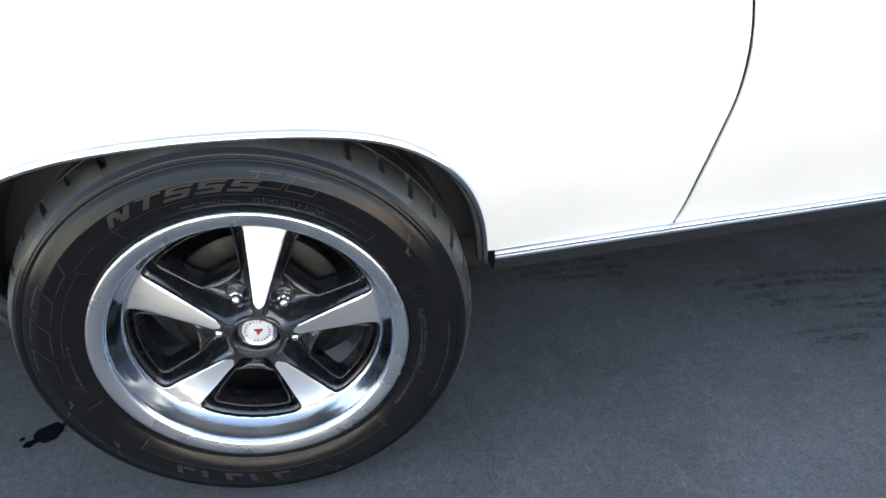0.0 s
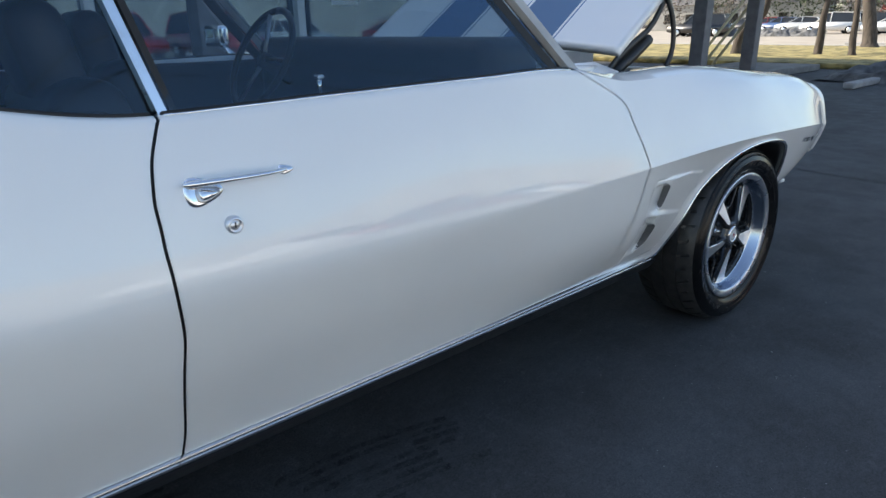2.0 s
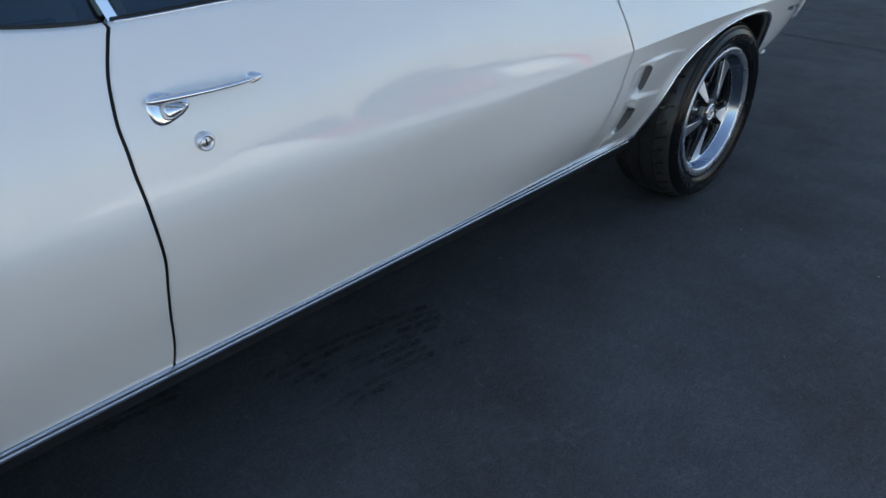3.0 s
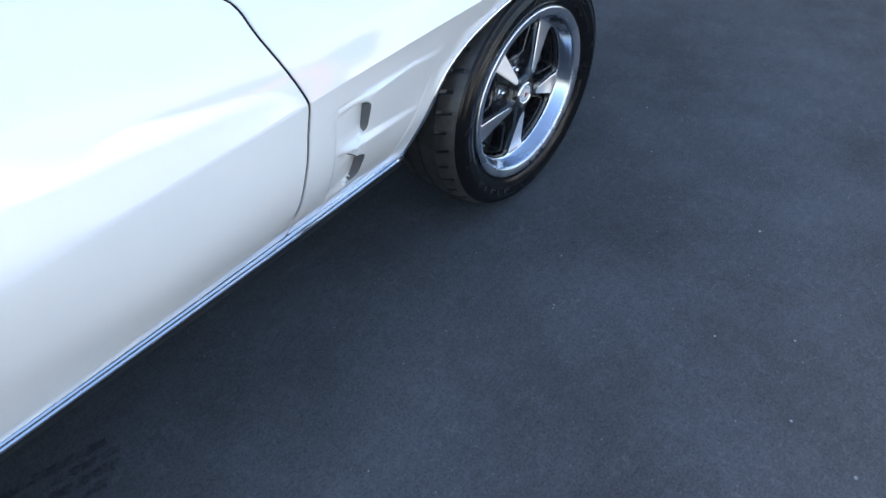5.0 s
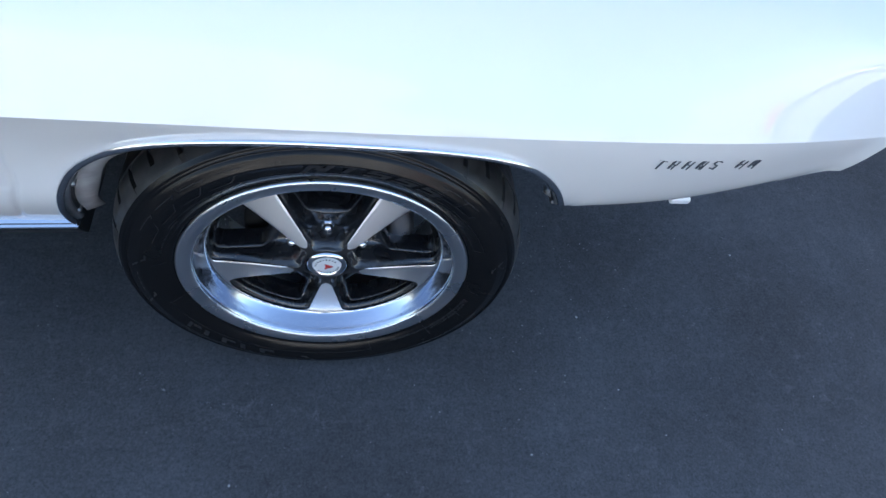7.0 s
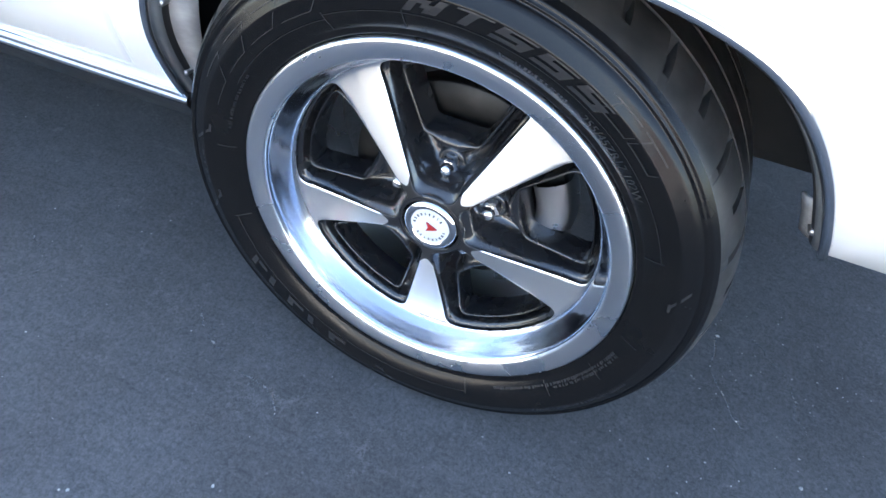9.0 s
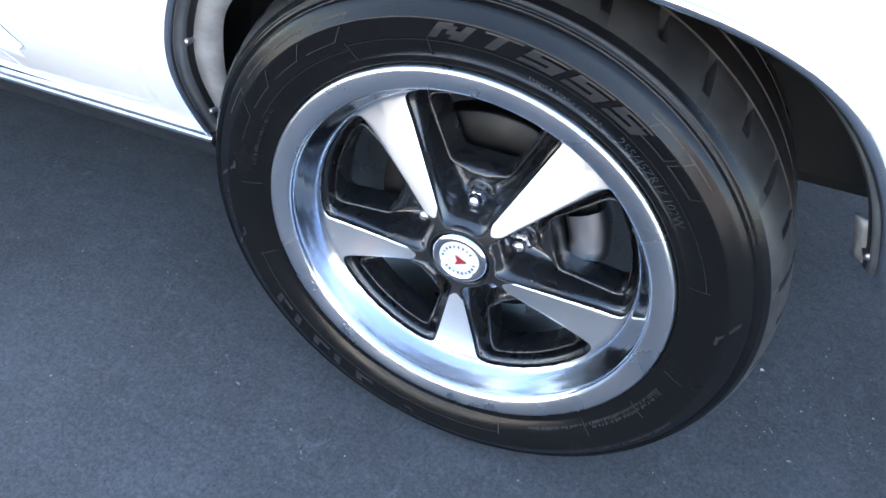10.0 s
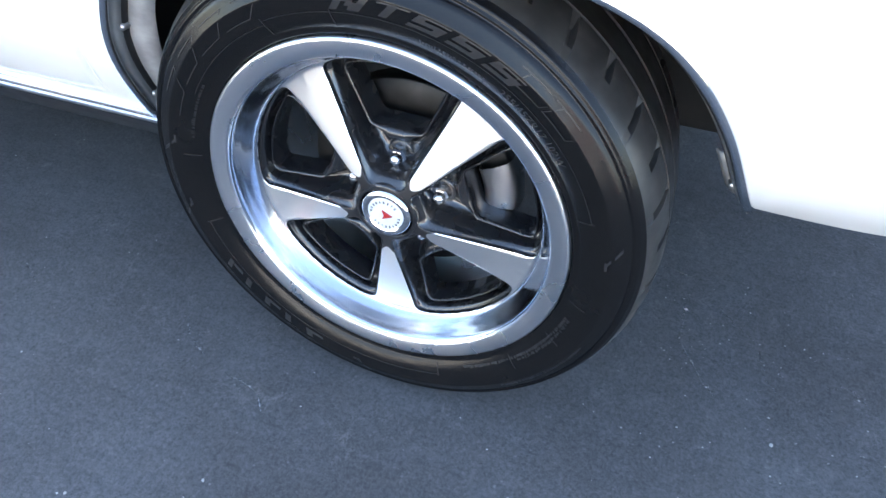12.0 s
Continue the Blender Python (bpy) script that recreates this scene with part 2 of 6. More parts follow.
def hermite(xs, ys, x):
    """Smooth cubic through the knots (finite difference slopes)."""
    i = int(np.clip(np.searchsorted(xs, x) - 1, 0, len(xs) - 2))
    sl = lambda k: (ys[min(k + 1, len(xs) - 1)] - ys[max(k - 1, 0)]) / (xs[min(k + 1, len(xs) - 1)] - xs[max(k - 1, 0)])
    h = xs[i + 1] - xs[i]
    t = (x - xs[i]) / h
    return ((2 * t ** 3 - 3 * t ** 2 + 1) * ys[i] + (t ** 3 - 2 * t ** 2 + t) * h * sl(i) + (-2 * t ** 3 + 3 * t ** 2) * ys[i + 1] + (t ** 3 - t ** 2) * h * sl(i + 1))


def spline(xs, ys, x):
    """Natural cubic spline through the knots, at one place or many."""
    xs, ys = np.asarray(xs, float), np.asarray(ys, float)
    n, h = len(xs), np.diff(xs)
    a, r = np.eye(n), np.zeros(n)
    for i in range(1, n - 1):
        a[i, i - 1:i + 2] = h[i - 1], 2 * (h[i - 1] + h[i]), h[i]
        r[i] = 6 * ((ys[i + 1] - ys[i]) / h[i] - (ys[i] - ys[i - 1]) / h[i - 1])
    m = np.linalg.solve(a, r)
    i = np.clip(np.searchsorted(xs, x) - 1, 0, n - 2)
    u, w = xs[i + 1] - x, x - xs[i]
    return (m[i] * u ** 3 + m[i + 1] * w ** 3) / (6 * h[i]) + (ys[i] / h[i] - m[i] * h[i] / 6) * u + (ys[i + 1] / h[i] - m[i + 1] * h[i] / 6) * w


# ---- the car's side: sections of (y, z) from the sill to the shoulder, at stations along the car ----
YC = 0.93
STATIONS = {
    -1.15: [(0.18, 0.44), (0.15, 0.51), (0.12, 0.58), (0.10, 0.66), (0.09, 0.73), (0.09, 0.78), (0.10, 0.83), (0.14, 0.90), (0.21, 0.94)],
    -0.60: [(0.15, 0.38), (0.10, 0.47), (0.06, 0.57), (0.02, 0.67), (0.002, 0.74), (0.003, 0.79), (0.014, 0.85), (0.048, 0.94), (0.12, 1.02)],
    0.00: [(0.14, 0.355), (0.09, 0.46), (0.053, 0.56), (0.019, 0.665), (-0.005, 0.735), (-0.003, 0.785), (0.007, 0.835), (0.033, 0.92), (0.09, 1.04)],
    0.40: [(0.138, 0.355), (0.088, 0.46), (0.046, 0.55), (0.012, 0.645), (-0.007, 0.71), (-0.003, 0.76), (0.010, 0.815), (0.036, 0.90), (0.085, 1.005)],
    0.75: [(0.132, 0.357), (0.085, 0.458), (0.041, 0.55), (0.008, 0.64), (-0.007, 0.70), (-0.003, 0.748), (0.010, 0.80), (0.035, 0.875), (0.084, 0.950)],
    1.40: [(0.125, 0.354), (0.082, 0.452), (0.041, 0.543), (0.007, 0.642), (-0.007, 0.698), (0.001, 0.746), (0.013, 0.80), (0.039, 0.887), (0.082, 0.969)],
    2.00: [(0.133, 0.347), (0.076, 0.437), (0.031, 0.541), (0.008, 0.65), (-0.002, 0.699), (0.010, 0.739), (0.026, 0.787), (0.060, 0.873), (0.085, 0.925)],
    2.38: [(0.152, 0.328), (0.090, 0.45), (0.060, 0.55), (0.016, 0.655), (-0.013, 0.710), (0.004, 0.750), (0.024, 0.800), (0.061, 0.873), (0.103, 0.926)],
    2.75: [(0.130, 0.37), (0.080, 0.47), (0.058, 0.56), (0.012, 0.652), (-0.012, 0.706), (0.006, 0.745), (0.028, 0.795), (0.066, 0.866), (0.112, 0.904)],
    3.10: [(0.140, 0.400), (0.100, 0.447), (0.067, 0.520), (0.026, 0.630), (0.008, 0.688), (0.027, 0.725), (0.050, 0.770), (0.089, 0.832), (0.130, 0.870)],
    3.38: [(0.156, 0.404), (0.115, 0.467), (0.081, 0.546), (0.052, 0.626), (0.040, 0.668), (0.056, 0.704), (0.074, 0.747), (0.106, 0.808), (0.150, 0.845)],
    3.64: [(0.124, 0.548), (0.117, 0.572), (0.112, 0.593), (0.108, 0.613), (0.105, 0.632), (0.111, 0.664), (0.119, 0.702), (0.138, 0.758), (0.185, 0.795)],
}
SX = sorted(STATIONS)
LEV = list(range(9))


NX, DX, NVL = 950, 0.005, 160


def tabulate():
    """The side as a table: a column every 5 mm, a row every twentieth of a level."""
    xs = np.minimum(SX[0] + DX * np.arange(NX + 1), SX[-1])
    ky = np.array([spline(SX, [STATIONS[q][k][0] for q in SX], xs) for k in LEV])
    kz = np.array([spline(SX, [STATIONS[q][k][1] for q in SX], xs) for k in LEV])
    # the belt runs straight along the door
    bx = [-1.15, -0.60, 0.0, 0.40, 0.57, 0.66, 0.75, 0.90, 1.04, 1.20, 1.44, 1.72, 2.0, 2.38]
    bz = [0.94, 1.02, 1.04, 1.005, 0.974, 0.957, 0.949, 0.951, 0.9545, 0.9575, 0.962, 0.9645, 0.925, 0.932]
    kz[8] = [hermite(bx, bz, x) if x < 2.0 else z for x, z in zip(xs, kz[8])]
    v = np.arange(NVL + 1) / 20
    lo, hi = v[v <= 4], v[v > 4]
    ty, tz = [], []
    for i in range(NX + 1):
        k = min(max((xs[i] - 1.05) / 0.9, 0.0), 1.0)
        k = k * k * (3 - 2 * k)
        soft = spline(LEV, ky[:, i], v)
        half = np.concatenate([spline(LEV[:5], ky[:5, i], lo), spline(LEV[4:], ky[4:, i], hi)])
        ty.append([float(c) for c in soft * (1 - k) + half * k])
        tz.append([float(c) for c in spline(LEV, kz[:, i], v)])
    return ty, tz


TY, TZ = tabulate()


def skin(x, v):
    """The point of the side at x, at the level v from 0 (sill) to 8 (shoulder)."""
    fx = min(max((x - SX[0]) / DX, 0.0), NX - 1e-6)
    fv = min(max(v * 20, 0.0), NVL - 1e-6)
    i, j = int(fx), int(fv)
    a, b = fx - i, fv - j
    mixed = lambda t: (t[i][j] * (1 - b) + t[i][j + 1] * b) * (1 - a) + (t[i + 1][j] * (1 - b) + t[i + 1][j + 1] * b) * a
    return Vector((x, mixed(TY), mixed(TZ)))


def level_at(x, z):
    i = int(min(max((x - SX[0]) / DX, 0), NX))
    return float(np.interp(z, TZ[i], np.arange(NVL + 1) / 20))


def side_y(x, z):
    return skin(x, level_at(x, z)).y


def panel(name, xs_of_z, us, v0_of_x, vs, material, parent, dents=None, top=(), label=""):
    """A body panel between two edge lines; top adds rows (inward, up) past the shoulder."""
    lo, hi = xs_of_z
    vts = []
    for u in us:
        for v in vs:
            x = 0.5 * (lo(0.7) + hi(0.7))
            p = None
            for _ in range(5):
                z = p.z if p else 0.7
                x = lo(z) + (hi(z) - lo(z)) * u
                a = v0_of_x(x)
                p = skin(x, a + (4 - a) * 2 * v if v < 0.5 else 8 * v)
            if dents:
                p = p + Vector((0, dents(p.x, p.z), 0))
            vts.append(p)
        q = vts[-1]
        for dy, dz in top:
            vts.append(Vector((q.x, q.y + dy, q.z + dz)))
    nv = len(vs) + len(top)
    fs = grid_faces(len(us), nv)
    return mesh_ob(name, vts, fs, material, parent, label)


def line(pts):
    """x as a function of z through the given (z, x)."""
    zs, xs = [p[0] for p in pts], [p[1] for p in pts]
    return lambda z: float(spline(zs, xs, min(max(z, zs[0]), zs[-1])))


REAR_SHUT = line([(0.335, 0.728), (0.402, 0.733), (0.477, 0.730), (0.535, 0.727), (0.588, 0.727), (0.630, 0.728), (0.676, 0.724), (0.714, 0.721), (0.747, 0.720), (0.778, 0.719), (0.807, 0.720), (0.838, 0.720), (0.867, 0.725), (0.895, 0.733), (0.922, 0.747), (0.950, 0.764)])
FRONT_SHUT = line([(0.314, 1.972), (0.381, 1.970), (0.437, 1.970), (0.488, 1.976), (0.541, 1.981), (0.591, 1.989), (0.642, 1.994), (0.691, 2.000), (0.74, 1.990), (0.789, 1.973), (0.834, 1.958), (0.875, 1.940), (0.90, 1.902), (0.922, 1.856), (0.945, 1.80), (0.973, 1.742)])
F_ARCH = [(2.347, 0.326), (2.353, 0.37), (2.369, 0.438), (2.388, 0.495), (2.413, 0.542), (2.444, 0.582), (2.493, 0.627), (2.566, 0.664), (2.655, 0.681), (2.75, 0.682), (2.85, 0.673), (2.928, 0.658), (2.982, 0.638), (3.022, 0.612), (3.060, 0.571), (3.088, 0.530), (3.107, 0.495), (3.131, 0.443), (3.152, 0.396)]
R_ARCH = [(-0.395, 0.360), (-0.385, 0.44), (-0.36, 0.53), (-0.32, 0.60), (-0.28, 0.638), (-0.235, 0.660), (-0.162, 0.674), (-0.094, 0.677), (-0.027, 0.677), (0.041, 0.673), (0.109, 0.667), (0.179, 0.656), (0.236, 0.640), (0.280, 0.615), (0.318, 0.581), (0.347, 0.537), (0.370, 0.474), (0.383, 0.397), (0.386, 0.338)]


def arch_v0(arch):
    xs, zs = [p[0] for p in arch], [p[1] for p in arch]

    grid = np.linspace(xs[0], xs[-1], 300)
    low = [max(level_at(x, float(np.interp(x, xs, zs))), 0.0) for x in grid]

    def v0(x):
        if x <= xs[0] or x >= xs[-1]:
            return 0.0
        return float(np.interp(x, grid, low))
    return v0


def spread(a, b, n, extra=()):
    return sorted(set([round(a + (b - a) * i / n, 5) for i in range(n + 1)] + [round(e, 5) for e in extra]))


def soft_step(a, b, t):
    t = min(max((t - a) / (b - a), 0.0), 1.0)
    return t * t * (3 - 2 * t)


def ridge(x):
    """Height of the crest between the two air outlets."""
    return float(np.interp(x, [2.06, 2.134, 2.334], [0.546, 0.533, 0.492]))


OUTLETS = ((0.590, 0.046, 2.143), (0.462, 0.046, 2.140))


def outlet_x(z, zc, hh, front):
    """The curved front edge of an air outlet."""
    w = min(abs(z - zc) / hh, 1.0)
    return front - 0.030 * max(0.0, (w - 0.50) / 0.50) ** 2.4


def scoop(x, z):
    """Two air outlets behind the front wheel: ramps that sink forward, each under a raised cowl that ends at a crease ahead of it."""
    left = 2.062
    if x < left - 0.012 or x > 2.40 or z > 0.665 or z < 0.35:
        return 0.0
    end = float(np.interp(z, [0.36, 0.45, 0.507, 0.612, 0.632], [2.284, 2.315, 2.337, 2.368, 2.374]))
    c2 = ridge(x)
    c1 = float(np.interp(x, [2.06, 2.27, 2.37], [0.645, 0.641, 0.622]))
    f = min(max((end - x) / (end - 2.14), 0.0), 1.0)
    on = soft_step(left, left + 0.010, x) * (1 - soft_step(end - 0.006, end, x))
    a1 = (0.0020 + 0.0075 * f) * soft_step(2.09, 2.15, x)
    a2 = (0.0020 + 0.0115 * f) * soft_step(2.062, 2.110, x)
    valley = c2 + 0.014
    if z > c1:
        tooth = -a1 * (1 - soft_step(0.0, 0.010, z - c1))
    elif z > valley:
        tooth = -0.001 - (a1 - 0.001) * ((z - valley) / (c1 - valley)) ** 0.75
    elif z > c2:
        k = soft_step(0.0, 1.0, (z - c2) / 0.014)
        tooth = -a2 * (1 - k) - 0.001 * k
    else:
        k = max(0.0, (z - 0.372) / (c2 - 0.372))
        tooth = -(0.0022 + (a2 - 0.0022) * k) * soft_step(0.358, 0.365, z)
    d = tooth * on
    for (zc, hh, front), top, low, wt, wl in ((OUTLETS[0], 0.636, c2 + 0.002, 0.008, 0.034), (OUTLETS[1], c2 - 0.004, 0.400, 0.010, 0.036)):
        xo = outlet_x(z, zc, hh, front)
        m = (1 - soft_step(xo - 0.001, xo + 0.0035, x)) * (1 - soft_step(top - wt, top, z)) * soft_step(low - 0.002, low + wl, z)
        r = min(max((x - left) / (xo - left), 0.0), 1.0)
        d = d * (1 - m) + m * (0.0025 * soft_step(0.0, 0.06, r) + 0.0105 * r ** 1.6)
    # fine pressed lines along the top and the rear of the field
    d += 0.0024 * math.exp(-((z - c1 - 0.004) / 0.0026) ** 2) * soft_step(2.062, 2.07, x) * (1 - soft_step(2.26, 2.34, x))
    d += 0.0022 * math.exp(-((x - end - 0.002) / 0.0028) ** 2) * soft_step(0.356, 0.366, z) * (1 - soft_step(0.50, 0.58, z))
    d += 0.0022 * math.exp(-((z - 0.3605) / 0.0028) ** 2) * (1 - soft_step(end - 0.004, end + 0.002, x)) * soft_step(2.06, 2.10, x)
    d += 0.0024 * math.exp(-((x - left) / 0.0028) ** 2) * soft_step(0.405, 0.42, z) * (1 - soft_step(0.640, 0.65, z))
    return d


# ---- ground ----
def asphalt_nodes(m):
    n, l = m.node_tree.nodes, m.node_tree.links
    b = n["Principled BSDF"]
    tc = n.new("ShaderNodeTexCoord")

    def noise_tex(scale, detail, rough=0.6):
        t = n.new("ShaderNodeTexNoise")
        t.inputs["Scale"].default_value, t.inputs["Detail"].default_value, t.inputs["Roughness"].default_value = scale, detail, rough
        l.new(tc.outputs["Object"], t.inputs["Vector"])
        return t

    def ramp(src, p0, c0, p1, c1):
        r = n.new("ShaderNodeValToRGB")
        r.color_ramp.elements[0].position, r.color_ramp.elements[1].position = p0, p1
        r.color_ramp.elements[0].color, r.color_ramp.elements[1].color = (*c0, 1), (*c1, 1)
        l.new(src, r.inputs[0])
        return r.outputs[0]

    def mix(fac, a, b_):
        x = n.new("ShaderNodeMix")
        x.data_type = "RGBA"
        for s, v in ((x.inputs["Factor"], fac), (x.inputs["A"], a), (x.inputs["B"], b_)):
            if isinstance(v, tuple):
                s.default_value = (*v, 1)
            else:
                l.new(v, s)
        return x.outputs["Result"]

    big = ramp(noise_tex(1.7, 8, 0.65).outputs["Fac"], 0.32, (0.052, 0.051, 0.052), 0.68, (0.083, 0.086, 0.092))
    grain = ramp(noise_tex(170, 10, 0.92).outputs["Fac"], 0.36, (0.46, 0.46, 0.46), 0.64, (1.78, 1.77, 1.74))
    mul = n.new("ShaderNodeMix")
    mul.data_type, mul.blend_type = "RGBA", "MULTIPLY"
    mul.inputs["Factor"].default_value = 1.0
    l.new(big, mul.inputs["A"])
    l.new(grain, mul.inputs["B"])
    col = mul.outputs["Result"]
    mott = ramp(noise_tex(55, 12, 0.9).outputs["Fac"], 0.34, (0.74, 0.74, 0.75), 0.66, (1.34, 1.31, 1.26))
    mm = n.new("ShaderNodeMix")
    mm.data_type, mm.blend_type = "RGBA", "MULTIPLY"
    mm.inputs["Factor"].default_value = 1.0
    l.new(col, mm.inputs["A"])
    l.new(mott, mm.inputs["B"])
    col = mm.outputs["Result"]
    dust = ramp(noise_tex(22, 14, 0.82).outputs["Fac"], 0.50, (0, 0, 0), 0.72, (0.38, 0.38, 0.38))
    col = mix(dust, col, (0.13, 0.13, 0.135))
    # pale thready scuffs
    vo = n.new("ShaderNodeTexVoronoi")
    vo.feature, vo.inputs["Scale"].default_value = "DISTANCE_TO_EDGE", 17.0
    wob = noise_tex(34, 10, 0.75)
    add = n.new("ShaderNodeMixRGB")
    add.inputs[0].default_value = 0.075
    l.new(tc.outputs["Object"], add.inputs[1])
    l.new(wob.outputs["Color"], add.inputs[2])
    l.new(add.outputs[0], vo.inputs["Vector"])
    thread = ramp(vo.outputs["Distance"], 0.0, (1, 1, 1), 0.035, (0, 0, 0))
    gate = ramp(noise_tex(8, 12, 0.85).outputs["Fac"], 0.50, (0, 0, 0), 0.60, (1, 1, 1))
    tm = n.new("ShaderNodeMath")
    tm.operation = "MULTIPLY"
    l.new(thread, tm.inputs[0])
    l.new(gate, tm.inputs[1])
    tm2 = n.new("ShaderNodeMath")
    tm2.operation = "MULTIPLY"
    tm2.inputs[1].default_value = 0.28
    l.new(tm.outputs[0], tm2.inputs[0])
    col = mix(tm2.outputs[0], col, (0.27, 0.27, 0.265))
    # scattered pale grit
    vg = n.new("ShaderNodeTexVoronoi")
    vg.inputs["Scale"].default_value = 95
    l.new(tc.outputs["Object"], vg.inputs["Vector"])
    sp = ramp(vg.outputs["Distance"], 0.12, (1, 1, 1), 0.26, (0, 0, 0))
    gate2 = ramp(noise_tex(38, 6, 0.7).outputs["Fac"], 0.55, (0, 0, 0), 0.66, (0.45, 0.45, 0.45))
    sm = n.new("ShaderNodeMath")
    sm.operation = "MULTIPLY"
    l.new(sp, sm.inputs[0])
    l.new(gate2, sm.inputs[1])
    col = mix(sm.outputs[0], col, (0.24, 0.24, 0.235))
    l.new(col, b.inputs["Base Color"])
    rr = ramp(noise_tex(6, 6).outputs["Fac"], 0.3, (0.62, 0.62, 0.62), 0.7, (0.85, 0.85, 0.85))
    l.new(rr, b.inputs["Roughness"])
    b.inputs["Specular IOR Level"].default_value = 0.12
    bp = n.new("ShaderNodeBump")
    bp.inputs["Strength"].default_value, bp.inputs["Distance"].default_value = 0.30, 0.0016
    l.new(noise_tex(640, 4, 0.8).outputs["Fac"], bp.inputs["Height"])
    l.new(bp.outputs[0], b.inputs["Normal"])


asphalt_nodes(ASPHALT)
g = 600.0
ground = mesh_ob("ground", [(-g, -g, 0), (g, -g, 0), (g, g, 0), (-g, g, 0)], [(0, 1, 2, 3)], ASPHALT, smooth=False)
tagged(ground, "dark sealed asphalt of a parking lot with scuffs", "asphalt", kind="structure")


def patchy(m, scale, p0, p1, most=0.45):
    """Wears a thin mark away in patches."""
    n, l = m.node_tree.nodes, m.node_tree.links
    tc, nz, rp = n.new("ShaderNodeTexCoord"), n.new("ShaderNodeTexNoise"), n.new("ShaderNodeMapRange")
    nz.inputs["Scale"].default_value, nz.inputs["Detail"].default_value, nz.inputs["Roughness"].default_value = scale, 10.0, 0.75
    rp.inputs["From Min"].default_value, rp.inputs["From Max"].default_value = p0, p1
    rp.inputs["To Max"].default_value = most
    l.new(tc.outputs["Object"], nz.inputs["Vector"])
    l.new(nz.outputs["Fac"], rp.inputs["Value"])
    l.new(rp.outputs[0], n["Principled BSDF"].inputs["Alpha"])
    return m


TAR = bump(mat("tar_seam", (0.012, 0.012, 0.013), 0.6), 40, 0.2, 0.002)
SKID = patchy(bump(vary(mat("rubber_mark", (0.02, 0.02, 0.02), 0.85), 90, (0.010, 0.010, 0.011), (0.034, 0.035, 0.037), detail=10), 300, 0.3, 0.002), 26, 0.40, 0.62)
OIL = mat("oil_spot", (0.006, 0.006, 0.007), 0.25)


def seam(x0, y0, x1, y1, w_, seed):
    rg_ = random.Random(seed)
    n = 60
    vs = []
    for i in range(n + 1):
        t = i / n
        x = x0 + (x1 - x0) * t + 0.05 * noise.noise(Vector((t * 6, seed, 0)))
        y = y0 + (y1 - y0) * t
        h = w_ * rg_.uniform(0.7, 1.2) / 2
        vs += [(x - h, y, 0.003), (x + h, y, 0.003)]
    o = mesh_ob("tar_seam", vs, grid_faces(n + 1, 2), TAR, None, "", False)
    tagged(o, "thin black tar seam across the asphalt", "seam", kind="structure")


seam(7.55, 4.4, 7.50, -2.5, 0.03, 1)
seam(5.95, 4.4, 5.40, -2.5, 0.025, 2)
seam(8.9, 4.4, 9.1, -2.5, 0.03, 3)


def tyre_mark(x0, y0, x1, rows_, dy, seed, label):
    """Dark bands of a tyre's ribs, broken by slanting cuts and worn edges."""
    rg_ = random.Random(seed)
    vs, fs = [], []
    for k in range(rows_):
        x = x0 + rg_.uniform(0, 0.05) + 0.015 * k
        end = x1 - rg_.uniform(0, 0.12)
        while x < end:
            l_ = rg_.uniform(0.05, 0.16)
            y = y0 - dy * k - 0.32 * (x - x0) ** 2
            if rg_.random() < 0.9 - 0.35 * (x - x0) / (x1 - x0):
                b_ = len(vs)
                h, e_, n = dy * rg_.uniform(0.30, 0.42), 0.012, 14
                for i in range(n + 1):
                    q = x + l_ * i / n
                    dip = -0.32 * ((q - x0) ** 2 - (x - x0) ** 2)
                    vs += [(q, y + dip - h * rg_.uniform(0.55, 1), 0.0007), (q + e_, y + dip + h * rg_.uniform(0.55, 1), 0.0007)]
                fs += [(b_ + 2 * i, b_ + 2 * i + 2, b_ + 2 * i + 3, b_ + 2 * i + 1) for i in range(n)]
            x += l_ + rg_.uniform(0.001, 0.005)
    o = mesh_ob("tyre_mark", vs, fs, SKID, None, "", False)
    tagged(o, label, "tyre mark", kind="structure")


tyre_mark(0.98, 0.37, 1.45, 8, 0.034, 3, "dark broken tyre mark on the asphalt")
tyre_mark(0.52, 0.56, 0.78, 4, 0.034, 4, "faint broken tyre mark by the rear wheel")
SCUFF = patchy(vary(mat("pale_scuff", (0.30, 0.30, 0.30), 0.9), 60, (0.18, 0.18, 0.18), (0.36, 0.36, 0.35)), 150, 0.46, 0.60, 0.75)
CRUMB = vary(mat("pale_grit", (0.32, 0.32, 0.31), 0.85), 50, (0.20, 0.195, 0.185), (0.42, 0.42, 0.41))


